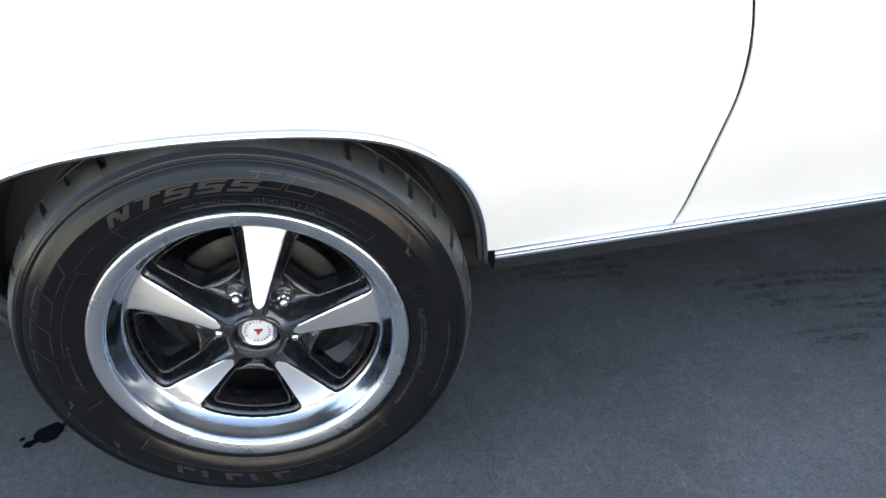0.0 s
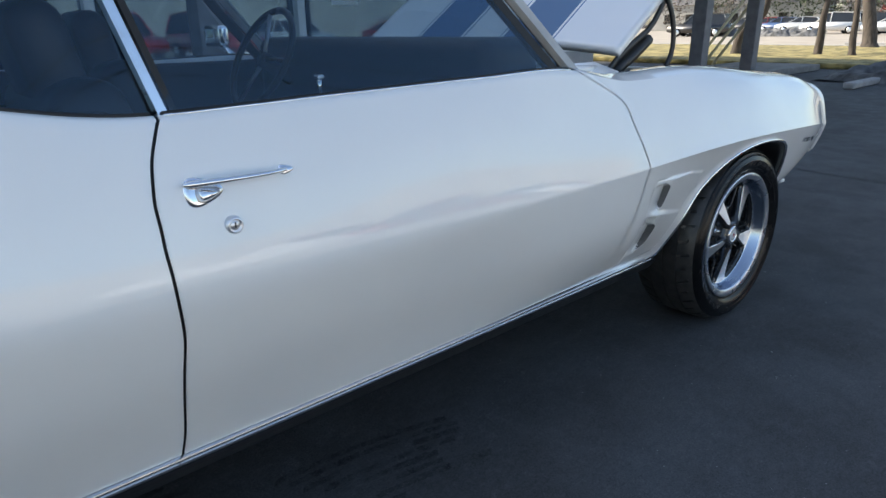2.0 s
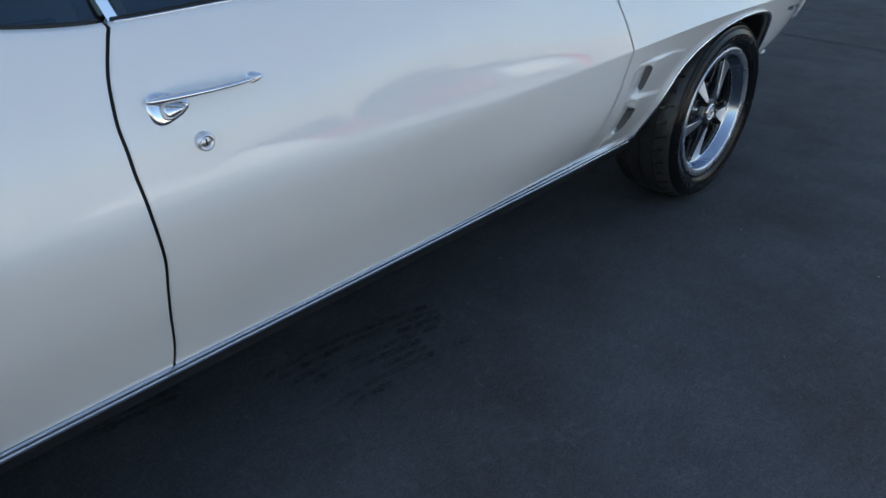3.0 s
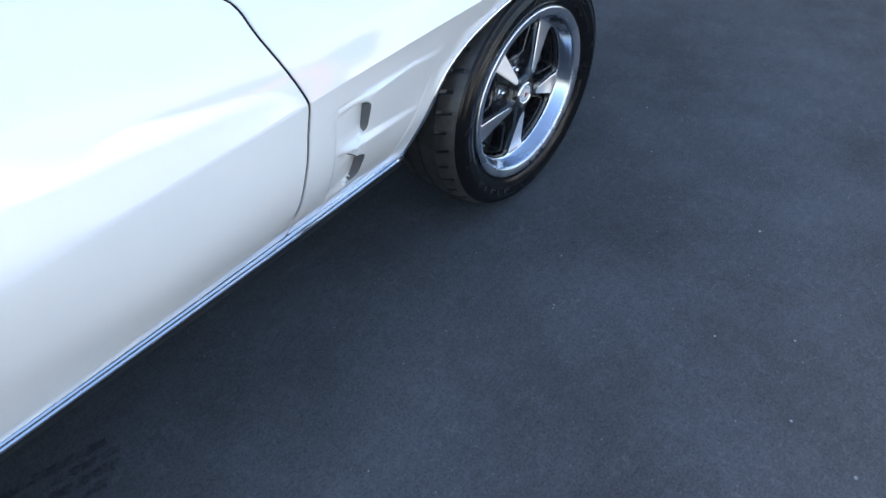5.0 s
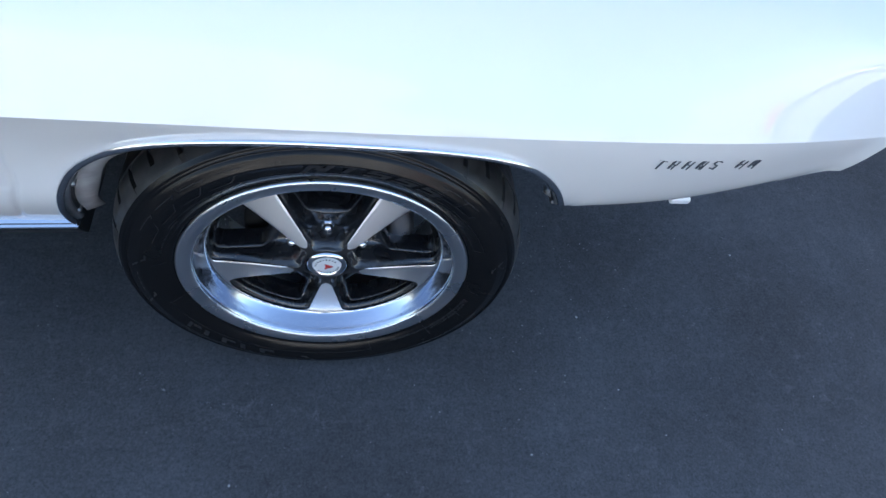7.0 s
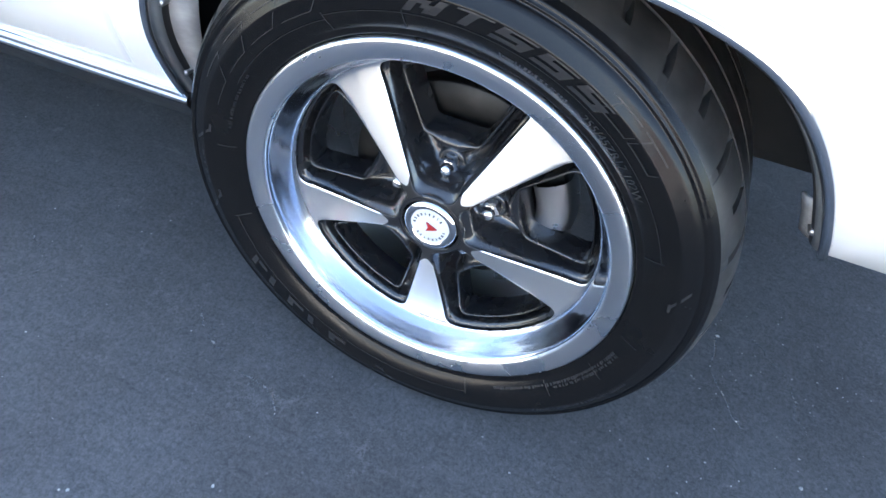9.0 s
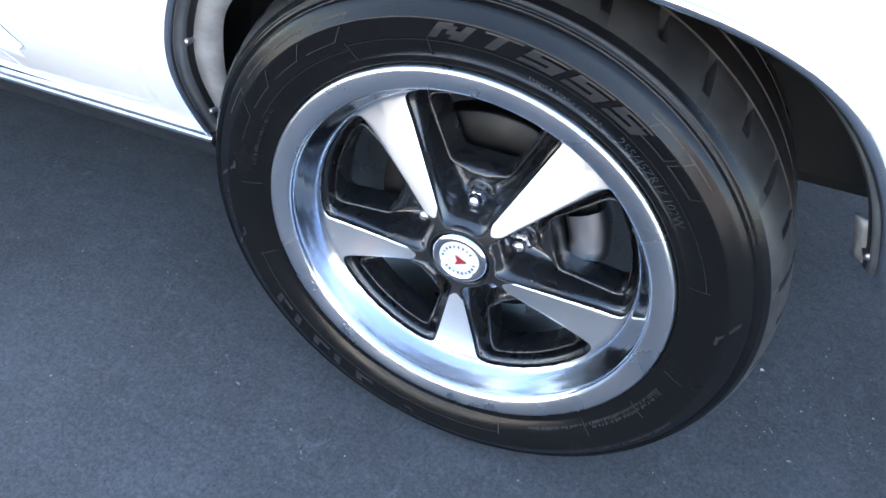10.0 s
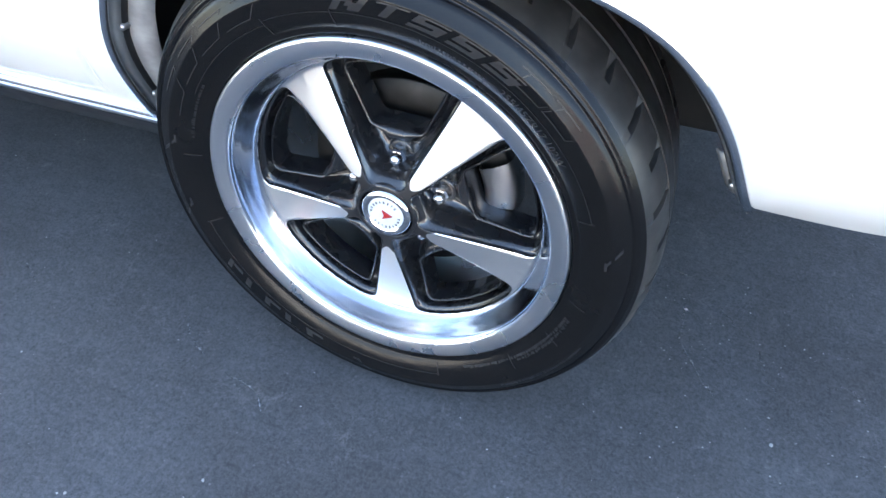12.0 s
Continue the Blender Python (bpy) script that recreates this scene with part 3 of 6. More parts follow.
def scuff(pts, w_, seed):
    """A thin pale scratch that wanders along a few points, with a short side twig."""
    rg_ = random.Random(seed)
    vs, fs = [], []

    def run(p, q, wide, n):
        p, q = Vector(p), Vector(q)
        nor = Vector((p.y - q.y, q.x - p.x)).normalized()
        b_ = len(vs)
        for i in range(n + 1):
            t = i / n
            c = p.lerp(q, t) + nor * (0.14 * (q - p).length * noise.noise(Vector((t * 5, seed * 3.7, p.x))))
            h = wide * rg_.uniform(0.3, 1.0) * (0.35 + math.sin(math.pi * min(max(t, 0.05), 0.95)))
            vs.extend([(c.x - nor.x * h, c.y - nor.y * h, 0.0006), (c.x + nor.x * h, c.y + nor.y * h, 0.0006)])
        fs.extend((b_ + 2 * i, b_ + 2 * i + 2, b_ + 2 * i + 3, b_ + 2 * i + 1) for i in range(n))

    for p, q in zip(pts, pts[1:]):
        run(p, q, w_, 14)
        a = Vector(p).lerp(Vector(q), rg_.random())
        run(a, a + Vector((rg_.uniform(-1, 1), rg_.uniform(-1, 1))) * 0.03, w_ * 0.5, 6)
    o = mesh_ob("scuff", vs, fs, SCUFF, None, "", False)
    tagged(o, "thin pale scuffed crack in the asphalt", "scuff", kind="structure")


scuff([(3.190, 0.385), (3.182, 0.300), (3.222, 0.215)], 0.0025, 1)
scuff([(3.588, 0.150), (3.660, 0.155), (3.726, 0.150)], 0.0021, 2)
scuff([(3.235, 0.400), (3.300, 0.330), (3.330, 0.220)], 0.0015, 3)
scuff([(2.385, 0.050), (2.420, 0.010), (2.462, -0.012)], 0.0016, 4)
scuff([(2.500, -0.030), (2.575, -0.045), (2.600, -0.085)], 0.0016, 5)
scuff([(2.795, -0.600), (2.830, -0.625), (2.850, -0.600)], 0.0023, 6)
scuff([(3.08, -0.10), (3.16, -0.14), (3.20, -0.22)], 0.0016, 7)
scuff([(3.42, 0.30), (3.50, 0.24), (3.52, 0.16)], 0.0016, 8)
scuff([(3.06, 0.55), (3.12, 0.47), (3.20, 0.46)], 0.0016, 9)
scuff([(2.02, 0.06), (2.10, 0.02), (2.12, -0.05)], 0.0014, 10)
# pale grit lying about
rg_ = random.Random(21)
vs, fs = [], []
spots = [(3.796, 0.314, 5), (3.323, 0.137, 5), (3.376, -0.044, 4), (3.151, -0.172, 4), (2.577, -0.193, 4), (2.417, -0.27, 4), (2.993, -0.578, 6), (2.454, -0.843, 5), (2.406, -0.986, 6), (2.673, -0.779, 5), (2.571, -0.626, 4), (3.187, 0.37, 5)]
spots += [(rg_.uniform(1.7, 4.2), rg_.uniform(-1.1, 0.75), 0.8 + 1.7 * rg_.random() ** 3) for _ in range(520)] + [(3.25 + rg_.gauss(0, 0.14), 0.28 + rg_.gauss(0, 0.12), 1.0 + 1.6 * rg_.random()) for _ in range(70)]
for cx, cy, mm_ in spots:
    b_, r_, a0 = len(vs), mm_ * 0.0007, rg_.uniform(0, 6.28)
    for k in range(5):
        a = a0 + k * 1.2566
        vs.append((cx + r_ * rg_.uniform(0.6, 1.5) * math.cos(a), cy + r_ * rg_.uniform(0.6, 1.2) * math.sin(a), 0.0))
    vs.append((cx, cy, r_ * rg_.uniform(0.5, 1.0)))
    fs += [(b_ + k, b_ + (k + 1) % 5, b_ + 5) for k in range(5)]
tagged(mesh_ob("grit", vs, fs, CRUMB, None, "", False), "scattered pale grit on dark asphalt", "grit", kind="stuff")

vs, fs = [], []
for cx, cy, rr in ((-0.515, 0.25, 0.030), (-0.545, 0.228, 0.012), (-0.485, 0.272, 0.009), (-0.565, 0.245, 0.006)):
    b_ = len(vs)
    vs += [(cx + rr * (1 + 0.35 * noise.noise(Vector((math.cos(a) * 2, math.sin(a) * 2, cx * 9)))) * math.cos(a), cy + 0.8 * rr * (1 + 0.35 * noise.noise(Vector((math.sin(a) * 2, math.cos(a) * 2, cy * 9)))) * math.sin(a), 0.0025) for a in np.linspace(0, 2 * math.pi, 20, endpoint=False)]
    fs.append(tuple(range(b_, b_ + 20)))
o = mesh_ob("oil_spot", vs, fs, OIL, None, "", False)
tagged(o, "small wet black oil spots on the asphalt", "oil spot", kind="structure")


# ---- the car ----
car = new("car")
tagged(car, "white two-door coupe with blue hood stripes and open hood", "car", kind="thing")

VS = spread(0, 1, 44)
US = spread(0, 1, 40)
zero = lambda x: 0.0
cst = lambda v: (lambda z: v)
GAP = 0.0028


def side_panels():
    door = panel("door", (lambda z: REAR_SHUT(z) + GAP, lambda z: FRONT_SHUT(z) - GAP), spread(0, 1, 60), zero, spread(0, 1, 60), PAINT, car, top=((0.012, 0.004), (0.03, 0.002), (0.032, -0.03)), label="white painted door")
    fx = spread(0, 1, 70, [(2.045 + 0.0027 * i - 1.98) / 1.652 for i in range(130)] + [(2.095 + 0.0011 * i - 1.98) / 1.652 for i in range(52)])
    fend = panel("front_fender", (lambda z: FRONT_SHUT(z) + GAP, cst(3.632)), fx, arch_v0(F_ARCH), spread(0, 1, 200), PAINT, car, dents=scoop, top=((0.03, 0.010), (0.07, 0.016), (0.115, 0.014), (0.13, 0.004), (0.135, -0.03)), label="white front fender with two air outlets")
    quarter = panel("quarter_panel", (cst(-1.15), lambda z: REAR_SHUT(z) - GAP), spread(0, 1, 150), arch_v0(R_ARCH), VS, PAINT, car, top=((0.012, 0.004), (0.03, 0.002), (0.032, -0.03)), label="white rear quarter panel")
    for p in (door, fend, quarter):
        solid(p, 0.003, -1.0)
        p.modifiers[0].use_rim = False
    es = fend.modifiers.new("edges", "EDGE_SPLIT")
    es.split_angle = radians(38)
    return door, fend, quarter


door, fender, quarter = side_panels()
for p in (door, fender, quarter):
    me = p.data
    q = mesh_ob(p.name.split(".")[0], [(v.co.x, 2 * YC - v.co.y, v.co.z) for v in me.vertices], [tuple(f.vertices)[::-1] for f in me.polygons], PAINT, car, p["label"])
    solid(q, 0.003, -1.0)
    q.modifiers[0].use_rim = False


# mouth shade as grey strips: the ramps' steep ends, under the cowls' rear lips
for zc, hh, front in OUTLETS:
    vs, n = [], 40
    for i in range(n + 1):
        z = zc + hh * (-1.0 + 2.0 * i / n)
        x = outlet_x(z, zc, hh, front)
        lip = Vector((x + 0.0030, side_y(x + 0.0030, z) + scoop(x + 0.0036, z) - 0.0006, z))
        low = Vector((x - 0.0024, side_y(x - 0.0024, z) + scoop(x - 0.0016, z) - 0.0008, z))
        k = soft_step(0.007, 0.013, low.y - lip.y)
        vs += [lip.lerp(low, k * u) + Vector((0, 0.002 * (1 - k), 0)) for u in (0.0, 0.35, 0.7, 1.0)]
    mesh_ob("outlet_shade", vs, grid_faces(n + 1, 4), MOUTH_SHADE, fender, "grey strip for the shade in the air outlet's mouth")

# dark strips behind the door gaps, standing for the shade inside
for shut in (REAR_SHUT, FRONT_SHUT):
    vs = []
    for z in np.linspace(0.352, 0.945, 50):
        for dx in (-0.016, 0.016):
            x = shut(z) + dx
            vs.append((x, side_y(x, z) + 0.007, z))
    mesh_ob("gap_shade", vs, grid_faces(50, 2), SEAL, car, "black strip standing for shade in the door gap")


def arch_line(arch, out=0.0, drop=0.0, n=60):
    s = np.linspace(0, len(arch) - 1, n)
    xs = np.interp(s, range(len(arch)), [p[0] for p in arch])
    zs = np.interp(s, range(len(arch)), [p[1] for p in arch])
    for _ in range(2):
        xs[1:-1] = (xs[:-2] + 2 * xs[1:-1] + xs[2:]) / 4
        zs[1:-1] = (zs[:-2] + 2 * zs[1:-1] + zs[2:]) / 4
    return [Vector((x, side_y(x, z) - out, z - drop)) for x, z in zip(xs, zs)]


def wheel_lip(arch, name, out):
    pts = arch_line(arch, out, 0.001)
    tube(name, pts, 0.0055, CHROME, car, "thin chrome wheel-opening moulding", 8)
    # return flange inside the opening
    vs, edge = [], []
    for p in arch_line(arch, 0.0, 0.0):
        c = Vector((sum(a[0] for a in arch) / len(arch), p.y, 0.33))
        d = (c - p).normalized()
        edge += [p + Vector((0, 0.002, 0)), p + d * 0.007 + Vector((0, 0.0045, 0)), p + d * 0.010 + Vector((0, 0.009, 0)), p + d * 0.010 + Vector((0, 0.014, 0))]
        vs += [p + d * 0.010 + Vector((0, 0.013, 0)), p + d * 0.012 + Vector((0, 0.016, 0)), p + d * 0.012 + Vector((0, 0.022, 0)), p + Vector((0, max(0.03, 0.16 - p.y), 0.004))]
    mesh_ob("opening_lip", edge, grid_faces(len(edge) // 4, 4), LIPG, car, "grey folded lip of wheel opening")
    mesh_ob("inner_lip", vs, grid_faces(len(vs) // 4, 4), TRIMB, car, "black inner edge of wheel opening")


wheel_lip(F_ARCH, "wheel_arch_moulding", 0.003)
wheel_lip(R_ARCH, "wheel_arch_moulding", 0.0085)


def inner_flange(a0, a1, w_):
    """A pale painted band inside the opening, with bolts."""
    pts = arch_line(F_ARCH)[a0:a1]
    vs = []
    for p in pts:
        d = (Vector((2.745, p.y, 0.36)) - p).normalized()
        k = w_ * (0.8 + 0.25 * noise.noise(p * 9))
        vs += [p + d * 0.013 + Vector((0, 0.021, 0)), p + d * (0.013 + k * 0.5) + Vector((0, 0.026, 0)), p + d * (0.013 + k) + Vector((0, 0.034, 0))]
    solid(mesh_ob("inner_flange", vs, grid_faces(len(vs) // 3, 3), INNERW, car, "pale inner wheel-opening flange"), 0.003)
    for i in range(3, len(pts), 7):
        p = pts[i]
        d = (Vector((2.745, p.y, 0.36)) - p).normalized()
        q = p + d * 0.011 + Vector((0, 0.012, 0))
        lathe("flange_bolt", [(0.0001, -0.003), (0.003, -0.003), (0.0045, -0.001), (0.0045, 0.012)], 10, STEEL, car, "small steel flange bolt", q)


inner_flange(0, 24, 0.036)
inner_flange(53, 60, 0.010)


def wheel_house(xc, r, y0, y1, z0, a0, a1):
    vs = []
    n = 28
    for i in range(n + 1):
        a = radians(a0 + (a1 - a0) * i / n)
        for y in (y0, y1):
            vs.append((xc + r * math.cos(a), y, z0 + (r - 0.02) * math.sin(a)))
    fs = grid_faces(n + 1, 2)
    c0 = len(vs)
    vs.append((xc, y1, z0))
    fs += [(2 * i + 1, 2 * i + 3, c0) for i in range(n)]
    mesh_ob("wheel_house", vs, fs, UNDER, car, "black inner wheel house")


wheel_house(0.0, 0.405, 0.145, 0.42, 0.34, 8, 172)
wheel_house(2.745, 0.415, 0.165, 0.42, 0.33, 34, 172)

# sill moulding, rocker and underbody
SILL = [(0.405, 0.141, 0.352), (0.55, 0.137, 0.354), (0.73, 0.133, 0.355), (1.1, 0.129, 0.354), (1.4, 0.127, 0.352), (1.7, 0.128, 0.349), (1.917, 0.132, 0.344), (2.1, 0.139, 0.338), (2.348, 0.154, 0.326)]


def strip_along(name, pts, prof, material, parent, label=""):
    vs = [(x, y + dy, z + dz) for x, y, z in pts for dy, dz in prof]
    n = len(prof)
    fs = [(i * n + j, (i + 1) * n + j, (i + 1) * n + (j + 1) % n, i * n + (j + 1) % n) for i in range(len(pts) - 1) for j in range(n)]
    fs += [tuple(range(n)), tuple((len(pts) - 1) * n + j for j in range(n))[::-1]]
    return mesh_ob(name, vs, fs, material, parent, label, smooth=False)


sill = strip_along("sill_moulding", SILL, [(0.001, 0.001), (-0.0045, -0.003), (-0.005, -0.005), (-0.0015, -0.006), (-0.0015, -0.0075), (-0.0065, -0.011), (-0.007, -0.014), (0.004, -0.015), (0.010, 0.0)], CHROME, car, "bright ribbed sill moulding")
strip_along("rocker_panel", SILL, [(0.003, -0.0145), (-0.0064, -0.0158), (-0.0055, -0.019), (0.003, -0.034), (0.014, -0.052), (0.021, -0.057), (0.20, -0.062), (0.20, 0.0)], ROCKER, car, "black rocker panel under the sill")
part("underbody", box(-1.0, 2.32, 0.28, 2 * YC - 0.28, 0.22, 0.36, 0.02), UNDER, car, "black underbody")
part("inner_structure", box(0.42, 2.20, 0.16, 0.20, 0.30, 0.86, 0.01), UNDER, car)
part("inner_structure", box(0.42, 2.20, 2 * YC - 0.20, 2 * YC - 0.16, 0.30, 0.86, 0.01), UNDER, car)


# ---- wheels ----
R_RIM = 0.2348


def resample(poly, c, n):
    """Where rays from c at even angles meet a closed polygon."""
    out = []
    for k in range(n):
        a = 2 * math.pi * k / n
        d = Vector((math.cos(a), math.sin(a)))
        best = None
        for i in range(len(poly)):
            p, q = poly[i], poly[(i + 1) % len(poly)]
            e = q - p
            den = d.x * e.y - d.y * e.x
            if abs(den) < 1e-12:
                continue
            w = p - c
            t = (w.x * e.y - w.y * e.x) / den
            s = (w.x * d.y - w.y * d.x) / den
            if t > 1e-6 and -1e-6 <= s <= 1 + 1e-6 and (best is None or t < best):
                best = t
        out.append(c + d * best)
    return out


def rounded(poly, rad, seg=6):
    """Rounds the corners of a polygon of Vectors with a radius each."""
    out = []
    for i, p in enumerate(poly):
        a, b = (poly[i - 1] - p), (poly[(i + 1) % len(poly)] - p)
        r = min(rad[i], a.length * 0.49, b.length * 0.49)
        p0, p1 = p + a.normalized() * r, p + b.normalized() * r
        for k in range(seg + 1):
            t = k / seg
            out.append(p0 * (1 - t) ** 2 + p * 2 * t * (1 - t) + p1 * t * t)
    return out


def dish(r):
    """Depth of the polished face at a radius."""
    return float(pchip([0.0, 0.05, 0.058, 0.10, 0.14, 0.176, 0.190, 0.195, 0.200, 0.2055, 0.2105, 0.215], [0.024, 0.0245, 0.0255, 0.033, 0.040, 0.0455, 0.0465, 0.0440, 0.0350, 0.0210, 0.0085, 0.0095], r))


def pocket_loops(n=96):
    h = math.radians(36)
    side = Vector((math.cos(h), math.sin(h)))
    nor = Vector((side.y, -side.x))
    L = lambda r, w: side * r + nor * w
    M = lambda v: Vector((v.x, -v.y))
    arc = [Vector((0.1935 * math.cos(a), 0.1935 * math.sin(a))) for a in np.linspace(-0.35, 0.35, 7)]
    a0, b0 = L(0.045, 0.0050), L(0.1895, 0.0315)
    poly0 = rounded([M(a0), M(b0)] + arc + [b0, a0], [0.004, 0.022] + [0.001] * 7 + [0.022, 0.004])
    a1, b1 = L(0.101, 0.0345), L(0.174, 0.050)
    arc1 = [Vector((0.180 * math.cos(a), 0.180 * math.sin(a))) for a in np.linspace(-0.25, 0.25, 5)]
    poly1 = rounded([M(a1), M(b1)] + arc1 + [b1, a1], [0.006, 0.014] + [0.001] * 5 + [0.014, 0.006])
    c = Vector((0.134, 0.0))
    return c, resample(poly0, c, n), resample(poly1, c, n)


def turn(p, k):
    a = math.radians(90 + 72 * k)
    return Vector((p.x * math.cos(a) - p.y * math.sin(a), p.x * math.sin(a) + p.y * math.cos(a)))


def sidewall_y(r):
    prof = [(0.2450, 0.0022), (0.2560, -0.0040), (0.2680, -0.0085), (0.2800, -0.0098), (0.2940, -0.0065), (0.3040, 0.0005), (0.3130, 0.0075)]
    return float(np.interp(r, [p[0] for p in prof], [p[1] for p in prof]))


def arc_slab(bm, grow, r0, r1, a0, a1, slant=0.0, lift=0.0007, n=4):
    """A raised patch of the sidewall between two radii and two angles (degrees)."""
    rows = []
    for i in range(n + 1):
        t = i / n
        row = []
        for j in range(3):
            r = r0 + (r1 - r0) * j / 2
            a = radians(a0 + (a1 - a0) * t + slant * j / 2)
            R = grow(r)
            row.append(bm.verts.new((R * math.cos(a), sidewall_y(r) - lift, R * math.sin(a))))
        rows.append(row)
    for i in range(n):
        for j in range(2):
            bm.faces.new((rows[i][j], rows[i + 1][j], rows[i + 1][j + 1], rows[i][j + 1]))


def flat_text(body, size):
    """Vertices and faces of a line of built-in lettering."""
    cu = bpy.data.curves.new("lettering", "FONT")
    cu.body, cu.size, cu.resolution_u = body, size, 3
    ob = new("lettering", cu)
    bpy.context.view_layer.update()
    me = ob.evaluated_get(bpy.context.evaluated_depsgraph_get()).to_mesh()
    vs = [(v.co.x, v.co.y) for v in me.vertices]
    fs = [tuple(f.vertices) for f in me.polygons]
    ob.to_mesh_clear()
    bpy.data.objects.remove(ob)
    bpy.data.curves.remove(cu)
    return vs, fs


def relief(w, grow):
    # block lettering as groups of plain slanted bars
    lo, hi, th = 0.2660, 0.2830, 0.0040
    for k in range(5):
        bm = bmesh.new()
        a, wd = 98 - 8.4 * k, 7.2
        bar = lambda r0, r1, u0, u1: arc_slab(bm, grow, r0, r1, a - wd * u0 - 3.0 * (r0 - lo) / (hi - lo), a - wd * u1 - 3.0 * (r0 - lo) / (hi - lo), -3.0 * (r1 - r0) / (hi - lo))
        if k == 0:
            bar(lo, hi, 0.0, 0.24)
            bar(lo, hi, 0.70, 0.94)
            bar(hi - 0.0085, hi, 0.24, 0.39)
            bar(lo + 0.0045, hi - 0.0045, 0.39, 0.55)
            bar(lo, lo + 0.0085, 0.55, 0.70)
        elif k == 1:
            bar(hi - th, hi, 0.0, 0.94)
            bar(lo, hi - th, 0.34, 0.60)
        else:
            bar(lo, lo + th, 0.0, 0.94)
            bar(hi - th, hi, 0.0, 0.94)
            bar(lo + 1.65 * th, lo + 2.65 * th, 0.0, 0.94)
            bar(lo + 2.65 * th, hi - th, 0.0, 0.26)
            bar(lo + th, lo + 1.65 * th, 0.66, 0.94)
        part("block_letter", bm, LETTER, w)
    for k in range(5):
        bm = bmesh.new()
        a = 210 + 8.2 * k
        arc_slab(bm, grow, 0.2665, 0.2845, a, a + (2.2 if k else 1.8), 2.0)
        if k != 1:
            arc_slab(bm, grow, 0.2800 if k % 2 else 0.2665, 0.2845 if k % 2 else 0.2705, a + 2.2, a + 6.2, 0.5)
        part("block_letter", bm, LETTER, w)
    bm = bmesh.new()
    # outlined figure, chevron ticks and fine moulded lines
    for a in (58, 49.5):
        for r in (0.272, 0.281, 0.290):
            arc_slab(bm, grow, r, r + 0.0012, a, a - 7.4)
        arc_slab(bm, grow, 0.272, 0.290, a, a - 0.25, -2.0)
        arc_slab(bm, grow, 0.272, 0.281, a - 7.4, a - 7.6, -1.0)
    for a in (9, 189, 168, 262):
        arc_slab(bm, grow, 0.276, 0.292, a, a + 0.9, 4.0)
        arc_slab(bm, grow, 0.273, 0.276, a - 1.5, a + 0.9)
    for a in range(118, 160, 11):
        arc_slab(bm, grow, 0.268, 0.290, a, a + 0.3, -5.0)
        arc_slab(bm, grow, 0.289, 0.290, a - 5.0, a + 3.0)
        arc_slab(bm, grow, 0.268, 0.2688, a, a + 8.0)
    arc_slab(bm, grow, 0.2620, 0.2627, 20, 116, 0, n=40)
    arc_slab(bm, grow, 0.2575, 0.2581, 116, 150, 0, n=16)
    arc_slab(bm, grow, 0.2620, 0.2627, 196, 290, 0, n=40)
    for a in (116, 98, 20, -8, -24, -42, 196, 290, 172):
        arc_slab(bm, grow, 0.2455, 0.2655, a, a + 0.25)
    tagged(part("moulded_line", bm, LETTER, w, "fine moulded sidewall lines"), kind="stuff")
    # small print that cannot be read: short bars
    bm = bmesh.new()
    rg_ = random.Random(7)
    for a0, a1, r in ((146, 166, 0.2520), (186, 176, 0.2840), (-14, -40, 0.2500), (-14, -40, 0.2545), (-20, -50, 0.2860), (300, 330, 0.2500), (78, 62, 0.2510)):
        a, stp = a0, (1 if a1 > a0 else -1)
        while (a1 - a) * stp > 0:
            wd = rg_.uniform(0.35, 0.8)
            arc_slab(bm, grow, r, r + rg_.choice((0.0026, 0.0036)), a, a + wd * stp * 0.8, n=1, lift=0.0005)
            a += stp * (wd + rg_.choice((0.15, 0.2, 0.6)))
    tagged(part("small_print", bm, LETTER, w, "faint illegible small print"), kind="stuff")
    vs, fs = flat_text("255/45ZR17 102W", 0.0125)
    out = []
    for x, y in vs:
        r = 0.2490 + y
        a = radians(58) - x / 0.253
        R = grow(r)
        out.append((R * math.cos(a), sidewall_y(r) - 0.0006, R * math.sin(a)))
    mesh_ob("size_text", out, fs, LETTER, w, "raised size lettering", False)


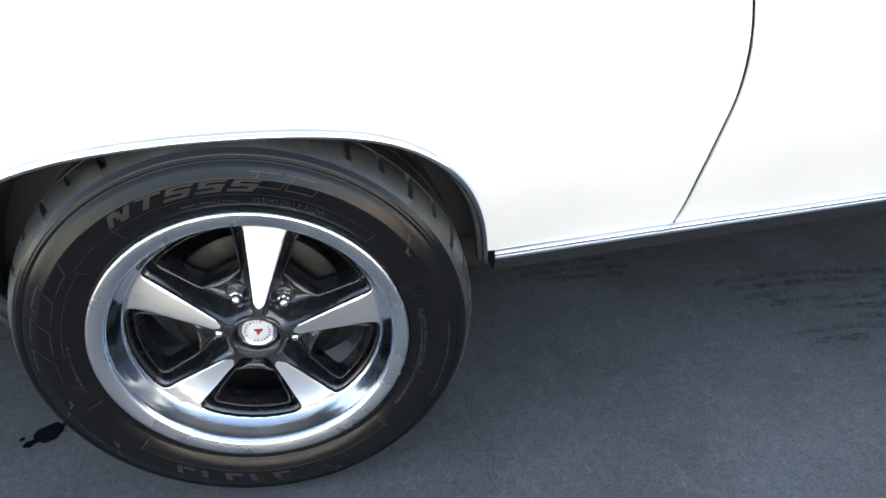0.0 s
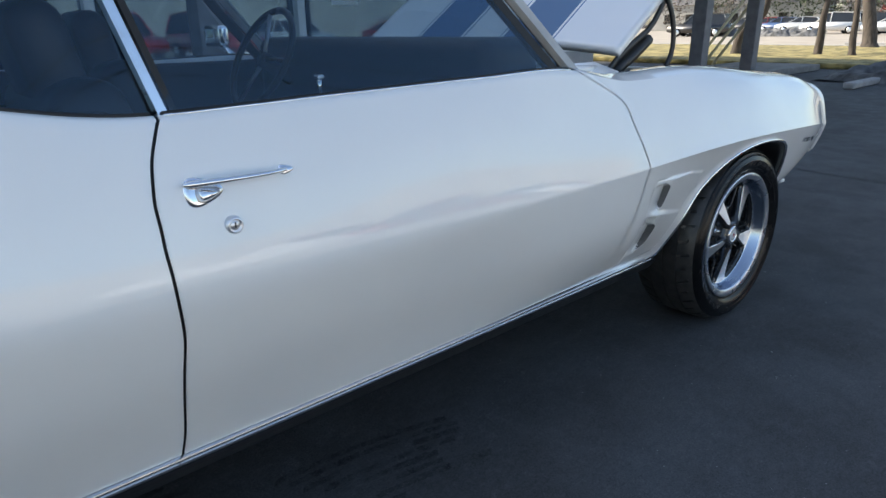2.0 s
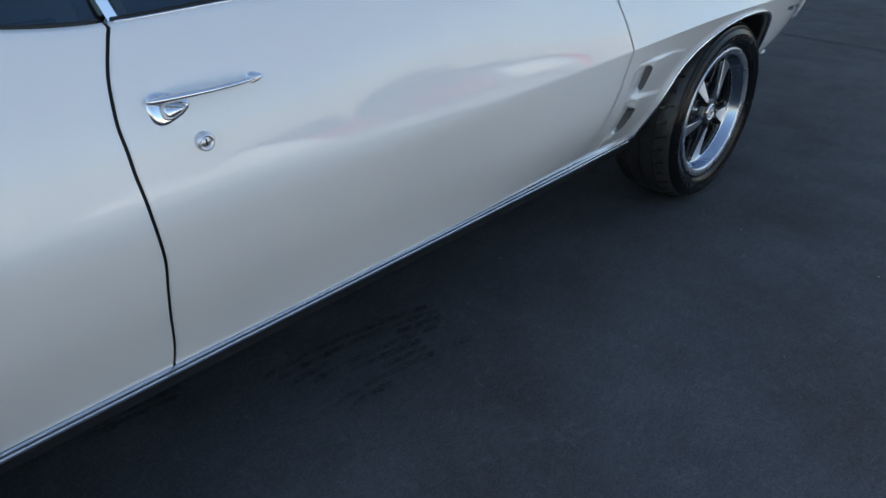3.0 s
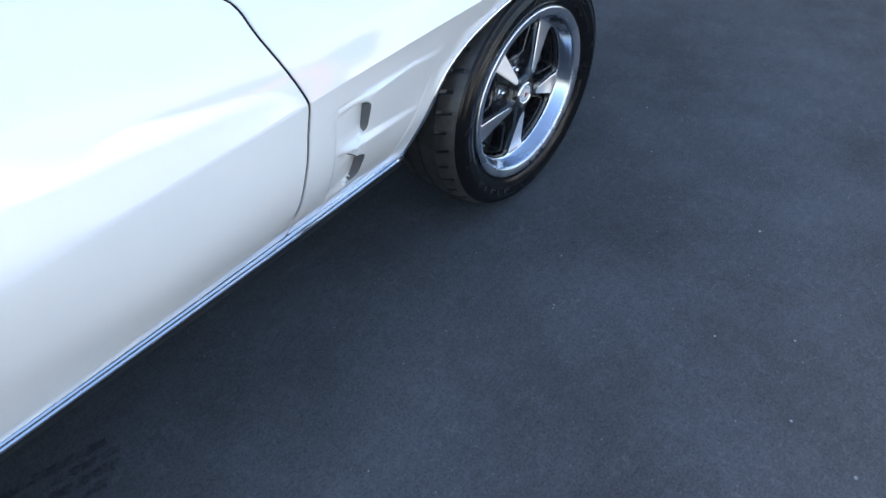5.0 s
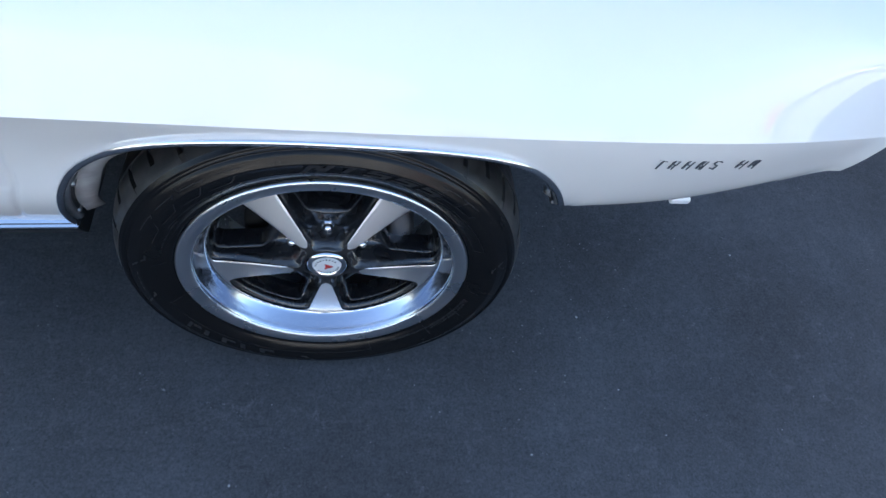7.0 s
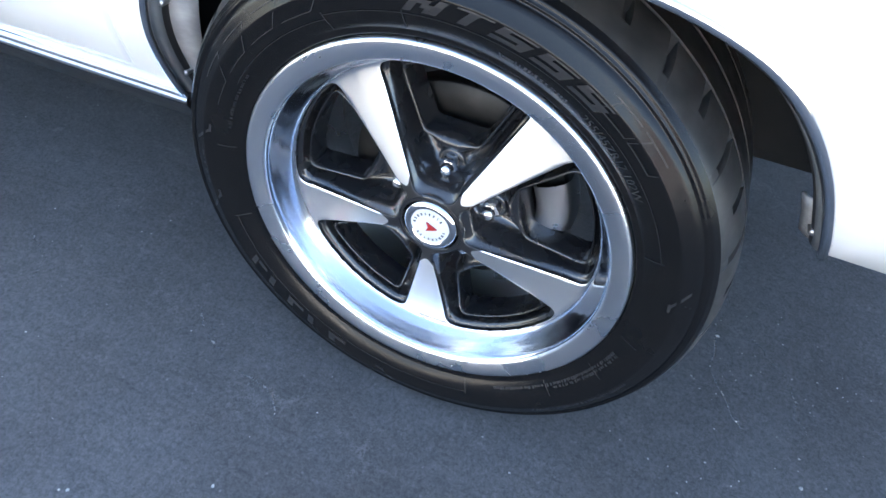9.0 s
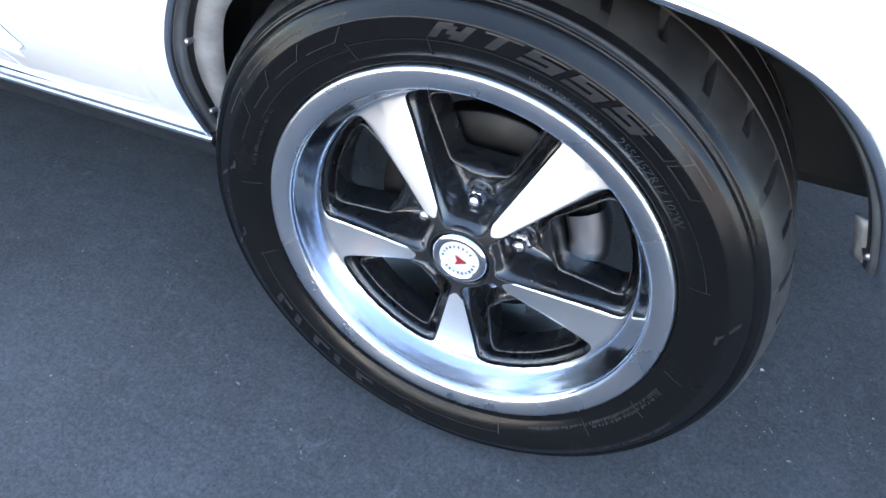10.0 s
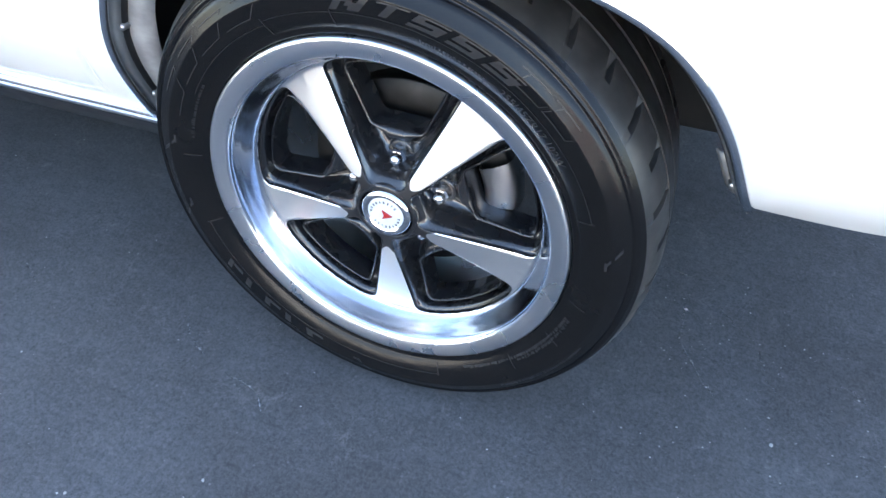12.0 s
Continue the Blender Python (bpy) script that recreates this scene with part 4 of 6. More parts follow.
def make_wheel(hub_depth, tyre_r, spin):
    """A five-spoke wheel with its tyre. The outer face looks to -y; the origin is the middle of the rim's outer edge."""
    w = new("wheel")
    grow = lambda r: R_RIM + (r - R_RIM) * (tyre_r - R_RIM) / (0.3305 - R_RIM)
    # rim lip and barrel
    rim = lathe("rim", [(0.2102, 0.0095), (0.2110, 0.0070), (0.2120, 0.0056), (0.2140, 0.0047), (0.2225, 0.0024), (0.2300, 0.0012), (0.2326, 0.0014), (0.2344, 0.0035), (0.2348, 0.0080), (0.2325, 0.014), (0.224, 0.02), (0.217, 0.05), (0.2150, 0.09), (0.214, 0.20), (0.224, 0.215), (0.234, 0.22)], 128, SATIN, w, "brushed aluminium rim lip")
    # polished centre
    n = 96
    c, l0, l1 = pocket_loops(n)
    h = math.radians(36)
    vs, fs = [], []
    corners = [Vector((r * math.cos(q), r * math.sin(q))) for r in (0.1950, 0.0362) for q in (-h, h)]
    for k in range(5):
        b0 = len(vs)
        rows = 12
        for i in range(n):
            a = 2 * math.pi * i / n
            d = Vector((math.cos(a), math.sin(a)))
            t = 0.0
            # run outward until the sector ends
            lo, hi = 0.0, 0.3
            for _ in range(26):
                m = (lo + hi) / 2
                q = c + d * m
                inside = q.length < 0.1950 and abs(math.atan2(q.y, q.x)) < h and q.length > 0.0362
                lo, hi = (m, hi) if inside else (lo, m)
            e = c + d * lo
            for corner in corners:
                if abs(((corner - c).angle_signed(d) + math.pi) % (2 * math.pi) - math.pi) <= math.pi / n * 1.001:
                    e = corner
            for j in range(rows):
                f = j / (rows - 1)
                q = l0[i].lerp(e, f)
                dep = dish(q.length)
                if j == 0:
                    dep += 0.0015
                s = turn(q, k)
                vs.append((s.x, dep, s.y))
        fs += [tuple(b0 + x for x in f) for f in grid_faces(n, rows, True)]
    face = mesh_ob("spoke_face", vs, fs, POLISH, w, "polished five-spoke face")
    bm = bmesh.new()
    bm.from_mesh(face.data)
    bmesh.ops.remove_doubles(bm, verts=bm.verts[:], dist=0.00005)
    bm.to_mesh(face.data)
    bm.free()
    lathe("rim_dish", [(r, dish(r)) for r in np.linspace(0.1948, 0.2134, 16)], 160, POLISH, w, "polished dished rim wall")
    # black pockets with a raised bead round each opening
    vs, fs = [], []
    for k in range(5):
        b0 = len(vs)
        for i in range(n):
            p, q = l0[i], l1[i]
            inn = (p - q).length
            top_ = dish(p.length)
            low_ = 0.078 - top_
            base = 0.076
            steps = [(0.0, top_ + 0.0010), (0.015, top_ + 0.003), (0.05, top_ + 0.0055), (0.10, top_ + 0.0075), (0.16, top_ + 0.22 * low_), (0.21, top_ + 0.50 * low_), (0.27, top_ + 0.80 * low_), (0.36, base - 0.001), (0.50, base + 0.002), (0.60, base + 0.001)]
            steps += [(0.66, base - 0.004), (0.71, base - 0.011), (0.77, base - 0.0145), (0.84, base - 0.015), (0.90, base - 0.0135), (0.95, base - 0.009), (0.975, base - 0.003), (1.0, base), (1.0, base + 0.022)]
            for f, dep in steps:
                s = turn(p.lerp(q, f), k)
                vs.append((s.x, dep, s.y))
            nv = len(steps)
        fs += [tuple(b0 + x for x in f) for f in grid_faces(n, nv, True)]
    mesh_ob("spoke_pocket", vs, fs, BLACKP, w, "satin black recesses between spokes")
    # hub
    hd = hub_depth
    lathe("hub", [(0.001, 0.06), (0.030, 0.045), (0.0350, hd + 0.012), (0.0358, hd + 0.006), (0.0362, min(hd + 0.005, 0.027)), (0.0372, 0.0248), (0.0400, 0.0240), (0.0425, 0.0262), (0.0438, 0.033), (0.046, 0.06), (0.05, 0.085)], 48, BLACKP, w, "black hub")
    cap = lathe("centre_cap", [(0.0235, hd + 0.0035), (0.0255, hd + 0.0015), (0.0290, hd + 0.0005), (0.0325, hd + 0.003), (0.0350, hd + 0.008), (0.0355, hd + 0.016)], 48, CHROME, w, "chrome centre cap")
    lathe("cap_disc", [(0.0001, hd + 0.0020), (0.012, hd + 0.0022), (0.0240, hd + 0.0032)], 48, CAPW, cap, "silver-white disc")
    # red arrowhead and the ring of marks on the cap
    av = [(-0.0085, hd - 0.0004, 0.0045), (0.0, hd - 0.0004, 0.001), (0.0085, hd - 0.0004, 0.0045), (0.0, hd - 0.0004, -0.0125)]
    av = [(-0.8 * a[2], a[1], 0.75 * a[0]) for a in av]
    ar = mesh_ob("arrow", av + [(a[0], a[1] + 0.002, a[2]) for a in av], [(0, 1, 2, 3), (0, 4, 5, 1), (1, 5, 6, 2), (2, 6, 7, 3), (3, 7, 4, 0)], RED, cap, "red arrowhead", False)
    bm = bmesh.new()
    for i in range(22):
        if i in (0, 1, 11, 12):
            continue
        a = 2 * math.pi * i / 22 + 0.2
        m = Matrix.Translation((0.0188 * math.cos(a), hd + 0.0012, 0.0188 * math.sin(a))) @ Matrix.Rotation(-a, 4, "Y") @ Matrix.Diagonal((0.0030, 0.0010, 0.0016 if i % 3 else 0.0009, 1))
        bmesh.ops.create_cube(bm, size=1.0, matrix=m)
    part("cap_mark", bm, DARKINK, cap, "ring of dark plain marks")
    # wheel nuts
    for k in range(5):
        a = math.radians(90 + 72 * k)
        x, z = 0.0603 * math.cos(a), 0.0603 * math.sin(a)
        nut = lathe("wheel_nut", [(0.0080, 0.0600), (0.0096, 0.0605), (0.0116, 0.063), (0.0116, 0.084)], 6, CHROME, w, "chrome wheel nut", (x, 0, z), False)
        lathe("nut_dome", [(0.0001, 0.0500), (0.0035, 0.0505), (0.0062, 0.0522), (0.0078, 0.0552), (0.0082, 0.0615)], 20, CHROME, nut, "", (x, 0, z))
        lathe("nut_seat", [(0.0112, 0.0735), (0.0150, 0.0728), (0.0175, 0.0740), (0.0195, 0.082)], 24, BLACKP, nut, "", (x, 0, z))
    # brake
    lathe("brake_disc", [(0.088, 0.110), (0.090, 0.108), (0.139, 0.108), (0.141, 0.110), (0.141, 0.134), (0.05, 0.136)], 64, BRAKEF, w, "bare steel brake disc")
    lathe("disc_hat", [(0.02, 0.094), (0.076, 0.094), (0.081, 0.097), (0.083, 0.111), (0.090, 0.112)], 64, IRON, w, "dull iron disc hat")
    # tyre
    side = [(0.2300, 0.018), (0.2345, 0.0085), (0.2385, 0.0040), (0.2420, 0.0050), (0.2450, 0.0022), (0.2560, -0.0040), (0.2680, -0.0085), (0.2800, -0.0098), (0.2815, -0.0110), (0.2830, -0.0098), (0.2940, -0.0065), (0.3000, -0.0030), (0.3010, -0.0008), (0.3030, -0.0030), (0.3048, -0.0028), (0.3058, 0.0012), (0.3068, 0.0002), (0.3085, 0.0030), (0.3130, 0.0075)]
    lathe("sidewall", [(grow(r), y) for r, y in side], 160, RUBBER, w, "smooth black tyre sidewall")
    blocks = 40
    phases = (0.0, 0.012, 0.188, 0.20, 0.32, 0.50, 0.512, 0.545, 0.557, 0.80)
    ty = [0.0075, 0.0085, 0.014, 0.020, 0.026, 0.033, 0.040, 0.049, 0.0595, 0.060, 0.063, 0.0635, 0.1085, 0.109, 0.114, 0.1145, 0.1615, 0.162, 0.166, 0.1665, 0.196, 0.212, 0.222, 0.229]
    tr = [0.3130, 0.3137, 0.3170, 0.3200, 0.3226, 0.3250, 0.3269, 0.3285, 0.3297, 0.3255, 0.3255, 0.3301, 0.3305, 0.3255, 0.3255, 0.3305, 0.3303, 0.3255, 0.3255, 0.3300, 0.3283, 0.3245, 0.3190, 0.3130]
    tr = [grow(r) for r in tr]
    vs = []
    for i in range(blocks):
        for k, ph in enumerate(phases):
            for y, r in zip(ty, tr):
                skew = 0.9 * (y - 0.03) if y < 0.058 else 0.9 * 0.028 - 0.5 * (y - 0.058)
                a = 2 * math.pi * (i + ph) / blocks + skew
                cut = 0.0
                if k in (1, 2):
                    if i % 2 == 0:
                        cut = 0.0 if y < 0.012 else 0.0012 if y < 0.024 else 0.010 if y < 0.055 else 0.0
                    else:
                        cut = 0.0 if y < 0.030 else 0.009 if y < 0.056 else 0.0
                    if 0.064 < y < 0.161 and not 0.108 < y < 0.115:
                        cut = 0.003
                    elif 0.176 < y < 0.226:
                        cut = 0.006
                vs.append(((r - cut) * math.cos(a), y, (r - cut) * math.sin(a)))
    mesh_ob("tread", vs, grid_faces(blocks * len(phases), len(ty), True), TREAD, w, "worn black tread with cross grooves").data.set_sharp_from_angle(angle=radians(32))
    relief(w, grow)
    lathe("inner_sidewall", [(grow(0.3130), 0.229), (0.30, 0.238), (0.28, 0.244), (0.25, 0.236), (0.232, 0.215)], 64, RUBBER, w)
    return w


rear_wheel = make_wheel(0.041, 0.346, 0)
rear_wheel.matrix_world = pose(0, 0, 0.3375, 0, -20, 0)
front_wheel = make_wheel(0.0205, 0.3305, 0)
vs = []
for i in range(13):
    a = radians(0 + 27 * i / 12)
    vs += [(r * math.cos(a), y, r * math.sin(a)) for r, y in ((0.104, 0.112), (0.106, 0.096), (0.112, 0.092), (0.128, 0.090), (0.144, 0.094), (0.150, 0.102), (0.151, 0.125))]
mesh_ob("brake_caliper", vs, grid_faces(13, 7), STEEL, front_wheel, "bare steel brake caliper behind the spokes")
front_wheel.matrix_world = pose(2.746, 0.0406, 0.3245, 0, 0, -1.6)
for ob in (rear_wheel, front_wheel):
    ob.parent = car
far_front = copy_thing(front_wheel, Matrix.Translation((2.746, 2 * YC - 0.04, 0.3245)) @ Matrix.Rotation(math.pi, 4, "Z"))
far_rear = copy_thing(rear_wheel, Matrix.Translation((0, 2 * YC, 0.3375)) @ Matrix.Rotation(math.pi, 4, "Z"))


# ---- glass, roof and pillars ----
def belt(x):
    return skin(x, 8.0)


def smooth_line(pts, n):
    s = np.linspace(0, len(pts) - 1, n)
    return [Vector([hermite(list(range(len(pts))), [p[k] for p in pts], min(max(t, 0), len(pts) - 1.0001)) for k in range(3)]) for t in s]


def ruled(name, a, b, rows, material, parent, label="", bulge=0.0):
    """A sheet between two lines of as many points, bowed out by bulge."""
    vs = []
    for p, q in zip(a, b):
        for j in range(rows + 1):
            t = j / rows
            vs.append(p.lerp(q, t) + Vector((0, -bulge * 4 * t * (1 - t), 0)))
    return mesh_ob(name, vs, grid_faces(len(a), rows + 1), material, parent, label)


mir = lambda p: Vector((p[0], 2 * YC - p[1], p[2]))
A_BASE, A_TOP = Vector((1.775, 0.135, 0.962)), Vector((1.535, 0.225, 1.235))
B_TOP, C_TOP = Vector((0.70, 0.270, 1.255)), Vector((0.05, 0.290, 1.225))


def side_glass(m):
    f = mir if m else (lambda p: Vector(p))
    low = [f((x, belt(x).y + 0.022, belt(x).z - 0.01)) for x in np.linspace(0.79, 1.70, 12)]
    up = [f(Vector((0.735, 0.205, 1.245)).lerp(Vector((1.47, 0.218, 1.225)), t)) for t in np.linspace(0, 1, 12)]
    g1 = ruled("side_window", low, up, 8, GLASS, car, "clear side window reflecting the sky", 0.0)
    low = [f((x, belt(x).y + 0.028, belt(x).z - 0.01)) for x in np.linspace(0.12, 0.765, 10)]
    up = [f(Vector((0.22, 0.225, 1.215)).lerp(Vector((0.705, 0.208, 1.245)), t)) for t in np.linspace(0, 1, 10)]
    g2 = ruled("quarter_window", low, up, 8, GLASS, car, "clear quarter window reflecting the sky", 0.0)
    for g_ in (g1, g2):
        g_.visible_shadow = False
    return g1, g2


side_glass(False)
side_glass(True)


def bar_between(name, p, q, w, t, material, parent, label="", out=Vector((0, -1, 0.35))):
    """A flat bar from p to q, w wide, t thick."""
    p, q = Vector(p), Vector(q)
    d = (q - p).normalized()
    o = (out - d * out.dot(d)).normalized()
    sd_ = d.cross(o).normalized()
    vs = []
    for e in (p, q):
        for a, b in ((-0.5, 0), (-0.35, 1), (0.35, 1), (0.5, 0), (0.4, -0.5), (-0.4, -0.5)):
            vs.append(e + sd_ * (a * w) + o * (b * t))
    fs = [(k, (k + 1) % 6, 6 + (k + 1) % 6, 6 + k) for k in range(6)] + [(5, 4, 3, 2, 1, 0), (6, 7, 8, 9, 10, 11)]
    return mesh_ob(name, vs, fs, material, parent, label, smooth=False)


for f in (lambda p: Vector(p), mir):
    o = Vector((0, -1, 0.4)) if f((0, 0, 0)).y < 0.5 else Vector((0, 1, 0.4))
    bar_between("window_frame", f((0.781, 0.108, 0.936)), f((0.712, 0.205, 1.245)), 0.021, 0.010, CHROME, car, "chrome window divider", o)
    bar_between("weather_seal", f((0.801, 0.112, 0.936)), f((0.733, 0.207, 1.245)), 0.015, 0.006, SEAL, car, "black rubber weather seal", o)
    # windscreen pillar with its dark seal behind
    bar_between("a_pillar", f(A_BASE + Vector((0.05, 0, -0.02))), f(A_TOP), 0.036, 0.014, PILLAR, car, "grey windscreen pillar", o)
    bar_between("pillar_seal", f(A_BASE + Vector((-0.012, 0.006, -0.02))), f(A_TOP + Vector((-0.055, 0.004, -0.004))), 0.036, 0.010, SEAL, car, "black pillar seal", o)
    # belt seals
    tube("belt_seal", [f((x, belt(x).y + 0.016, belt(x).z + 0.005)) for x in np.linspace(0.775, 1.74, 24)], 0.0042, SEAL, car, "black belt seal with bright edge")
    tube("belt_trim", [f((x, belt(x).y + 0.008, belt(x).z + 0.004)) for x in np.linspace(0.775, 1.74, 24)], 0.0018, CHROME, car, "thin bright belt trim")
    tube("belt_seal", [f((x, belt(x).y + 0.018, belt(x).z + 0.005)) for x in np.linspace(0.12, 0.758, 20)], 0.0035, SEAL, car)

# roof: crowned sheet from rail to rail
rail = smooth_line([(1.535, 0.225, 1.235), (1.25, 0.212, 1.262), (0.70, 0.205, 1.262), (0.20, 0.225, 1.232), (-0.05, 0.26, 1.19)], 20)
vs = []
for p in rail:
    for j in range(13):
        t = j / 12
        vs.append((p.x + (0.06 if p.x > 1.4 else 0) * 4 * t * (1 - t), p.y + (2 * YC - 2 * p.y) * t, p.z + 0.035 * (1 - (2 * t - 1) ** 4)))
solid(mesh_ob("roof", vs, grid_faces(20, 13), PAINT, car, "white roof"), 0.02)
for f in (lambda p: Vector(p), mir):
    a = smooth_line([f((0.12, belt(0.12).y + 0.02, belt(0.12).z)), f((-0.3, 0.11, 1.03)), f((-0.75, 0.16, 1.00))], 10)
    b = smooth_line([f((0.20, 0.225, 1.232)), f((0.08, 0.24, 1.215)), f((-0.05, 0.26, 1.19))], 10)
    solid(ruled("rear_pillar", a, b, 6, PAINT, car, "white rear roof pillar"), 0.02)
back = ruled("rear_window", smooth_line([(-0.05, 0.28, 1.19), (-0.08, YC, 1.23), (-0.05, 2 * YC - 0.28, 1.19)], 10), smooth_line([(-0.68, 0.25, 1.00), (-0.78, YC, 1.02), (-0.68, 2 * YC - 0.25, 1.00)], 10), 6, GLASS, car, "clear rear window")
back.visible_shadow = False
solid(ruled("trunk_lid", smooth_line([(-0.68, 0.13, 1.01), (-0.78, YC, 1.03), (-0.68, 2 * YC - 0.13, 1.01)], 10), smooth_line([(-1.17, 0.21, 0.93), (-1.30, YC, 0.94), (-1.17, 2 * YC - 0.21, 0.93)], 10), 8, PAINT, car, "white trunk lid"), 0.02)
solid(ruled("tail_panel", smooth_line([(-1.17, 0.21, 0.93), (-1.30, YC, 0.94), (-1.17, 2 * YC - 0.21, 0.93)], 10), smooth_line([(-1.17, 0.19, 0.44), (-1.30, YC, 0.40), (-1.17, 2 * YC - 0.19, 0.44)], 10), 6, PAINT, car, "white tail panel"), 0.02)
base_line = smooth_line([A_BASE + Vector((0.03, 0, 0)), (1.96, 0.40, 0.972), (2.06, YC, 0.98), (1.96, 2 * YC - 0.40, 0.972), mir(A_BASE + Vector((0.03, 0, 0)))], 20)
top_line = smooth_line([A_TOP, (1.58, 0.45, 1.255), (1.60, YC, 1.275), (1.58, 2 * YC - 0.45, 1.255), mir(A_TOP)], 20)
ws = ruled("windscreen", base_line, top_line, 8, GLASS, car, "clear curved windscreen")
ws.visible_shadow = False
tube("windscreen_trim", [p + Vector((0.012, 0, 0.0)) for p in base_line], 0.009, CHROME, car, "bright windscreen trim")
# cowl between windscreen and hood, and the fender's inner rear corner
cow = smooth_line([(2.10, 0.26, 0.955), (2.18, YC, 0.965), (2.10, 2 * YC - 0.26, 0.955)], 20)
solid(ruled("cowl", base_line, cow, 6, PAINT, car, "white cowl panel"), 0.015)
for f in (lambda p: Vector(p), mir):
    a = [f((x, belt(x).y + 0.10, belt(x).z + 0.008)) for x in (1.80, 1.88, 1.96, 2.04, 2.14)]
    b = [f((x, 0.30, 0.962)) for x in (1.80, 1.88, 1.96, 2.04, 2.14)]
    mesh_ob("cowl_side", a + b, [(i, i + 1, i + 6, i + 5) for i in range(4)], PAINT, car)

# ---- the open hood ----
HINGE = Vector((2.20, 0.265, 0.985))
HA = radians(33)


def hood_pt(s, y):
    """s metres forward of the hinge along the open hood."""
    t = (y - YC) / 0.665
    crown = 0.030 * (1 - t * t) + 0.02 * math.sin(min(s, 1.25) / 1.25 * math.pi)
    x0 = HINGE.x + 0.09 * (1 - t * t)
    return Vector((x0 + s * math.cos(HA) - crown * math.sin(HA), y, HINGE.z + 0.01 + s * math.sin(HA) + crown * math.cos(HA)))


YS = [0.265, 0.28, 0.36, 0.48, 0.555, 0.562, 0.569, 0.580, 0.60, 0.66, 0.72, 0.78, 0.815, 0.828, 0.835, 0.842, 0.89, YC]
YS = YS + [2 * YC - y for y in reversed(YS[:-1])]
SS = [0.0, 0.02, 0.1, 0.25, 0.4, 0.6, 0.8, 1.0, 1.2, 1.28]
vs = [hood_pt(s_, y) for y in YS for s_ in SS]
fs, ix = [], []
for i in range(len(YS) - 1):
    ym = abs((YS[i] + YS[i + 1]) / 2 - YC)
    stripe = 0.115 < ym < 0.350 or 0.361 < ym < 0.368 or 0.095 < ym < 0.102
    for j in range(len(SS) - 1):
        fs.append((i * len(SS) + j, (i + 1) * len(SS) + j, (i + 1) * len(SS) + j + 1, i * len(SS) + j + 1))
        ix.append(1 if stripe else 0)
hood = mesh_ob("hood", vs, fs, None, car, "white open hood with two blue stripes", mats=[PAINT, BLUE], idx=ix)
solid(hood, 0.025, 1.0)
# engine bay
part("engine_bay", box(2.16, 3.46, 0.27, 2 * YC - 0.27, 0.40, 0.80, 0.02), UNDER, car, "black engine bay")
for f in (lambda p: Vector(p), mir):
    tube("hood_hinge", smooth_line([f((2.22, 0.33, 0.90)), f((2.36, 0.34, 0.985)), f((2.52, 0.345, 1.06)), f((2.60, 0.345, 1.16)), f((2.62, 0.345, 1.22))], 12), 0.012, TRIMB, car, "black hood hinge arm", flat=0.6)
    tube("hinge_spring", smooth_line([f((2.30, 0.35, 0.91)), f((2.44, 0.352, 0.975)), f((2.52, 0.352, 1.02))], 8), 0.020, TRIMB, car, "black hinge spring")
    tube("hinge_link", smooth_line([f((2.60, 0.335, 0.89)), f((2.66, 0.335, 0.98)), f((2.64, 0.335, 1.09)), f((2.56, 0.335, 1.19))], 12), 0.012, TRIMB, car, "black curved hinge link", flat=0.6)

# ---- nose ----
def nose_end():
    n = 40
    for name, m, prof, lab in (("fender_nose", PAINT, ((0, 0), (0.006, 0.0025), (0.011, 0.008), (0.0135, 0.016), (0.013, 0.026), (0.006, 0.036), (-0.02, 0.042)), "rolled front edge of the fender"), ("headlight_bezel", TRIMB, ((0.000, 0.038), (-0.05, 0.07), (-0.08, 0.30)), "dark headlight bezel")):
        vs = []
        for j in range(n + 1):
            p = skin(3.632, 8 * j / n)
            for dx, dy in prof:
                vs.append((p.x + dx, p.y + dy, p.z))
        mesh_ob(name, vs, grid_faces(n + 1, len(prof)), m, car, lab)


nose_end()
vs = []
for j in range(25):
    p = skin(3.632, 4.3 + 3.7 * j / 24)
    vs += [(p.x + dx, p.y + dy, p.z) for dx, dy in ((0.016, 0.030), (0.019, 0.018), (0.026, 0.013), (0.036, 0.014), (0.042, 0.022), (0.040, 0.050))]
mesh_ob("bumper_end", vs, grid_faces(25, 6), PAINT, car, "white bumper end ahead of the fender")
solid(ruled("front_valance", smooth_line([(3.40, 0.17, 0.43), (3.54, 0.40, 0.45), (3.58, YC, 0.46), (3.54, 2 * YC - 0.40, 0.45), (3.40, 2 * YC - 0.17, 0.43)], 16), smooth_line([(3.50, 0.16, 0.59), (3.58, 0.40, 0.60), (3.63, YC, 0.60), (3.58, 2 * YC - 0.40, 0.60), (3.50, 2 * YC - 0.16, 0.59)], 16), 5, PAINT, car, "white front valance"), 0.01)
solid(ruled("header_panel", smooth_line([(3.46, 0.26, 0.845), (3.50, YC, 0.86), (3.46, 2 * YC - 0.26, 0.845)], 14), smooth_line([(3.55, 0.21, 0.78), (3.62, YC, 0.77), (3.55, 2 * YC - 0.21, 0.78)], 14), 5, PAINT, car, "white header panel"), 0.01)
part("grille", box(3.50, 3.56, 0.30, 2 * YC - 0.30, 0.60, 0.77, 0.01), TRIMB, car, "black grille")
# side marker lamp hung under the fender's edge
part("marker_lamp", box(3.365, 3.405, 0.146, 0.166, 0.402, 0.416, 0.004), CAPW, car, "small pale lamp under the fender edge")

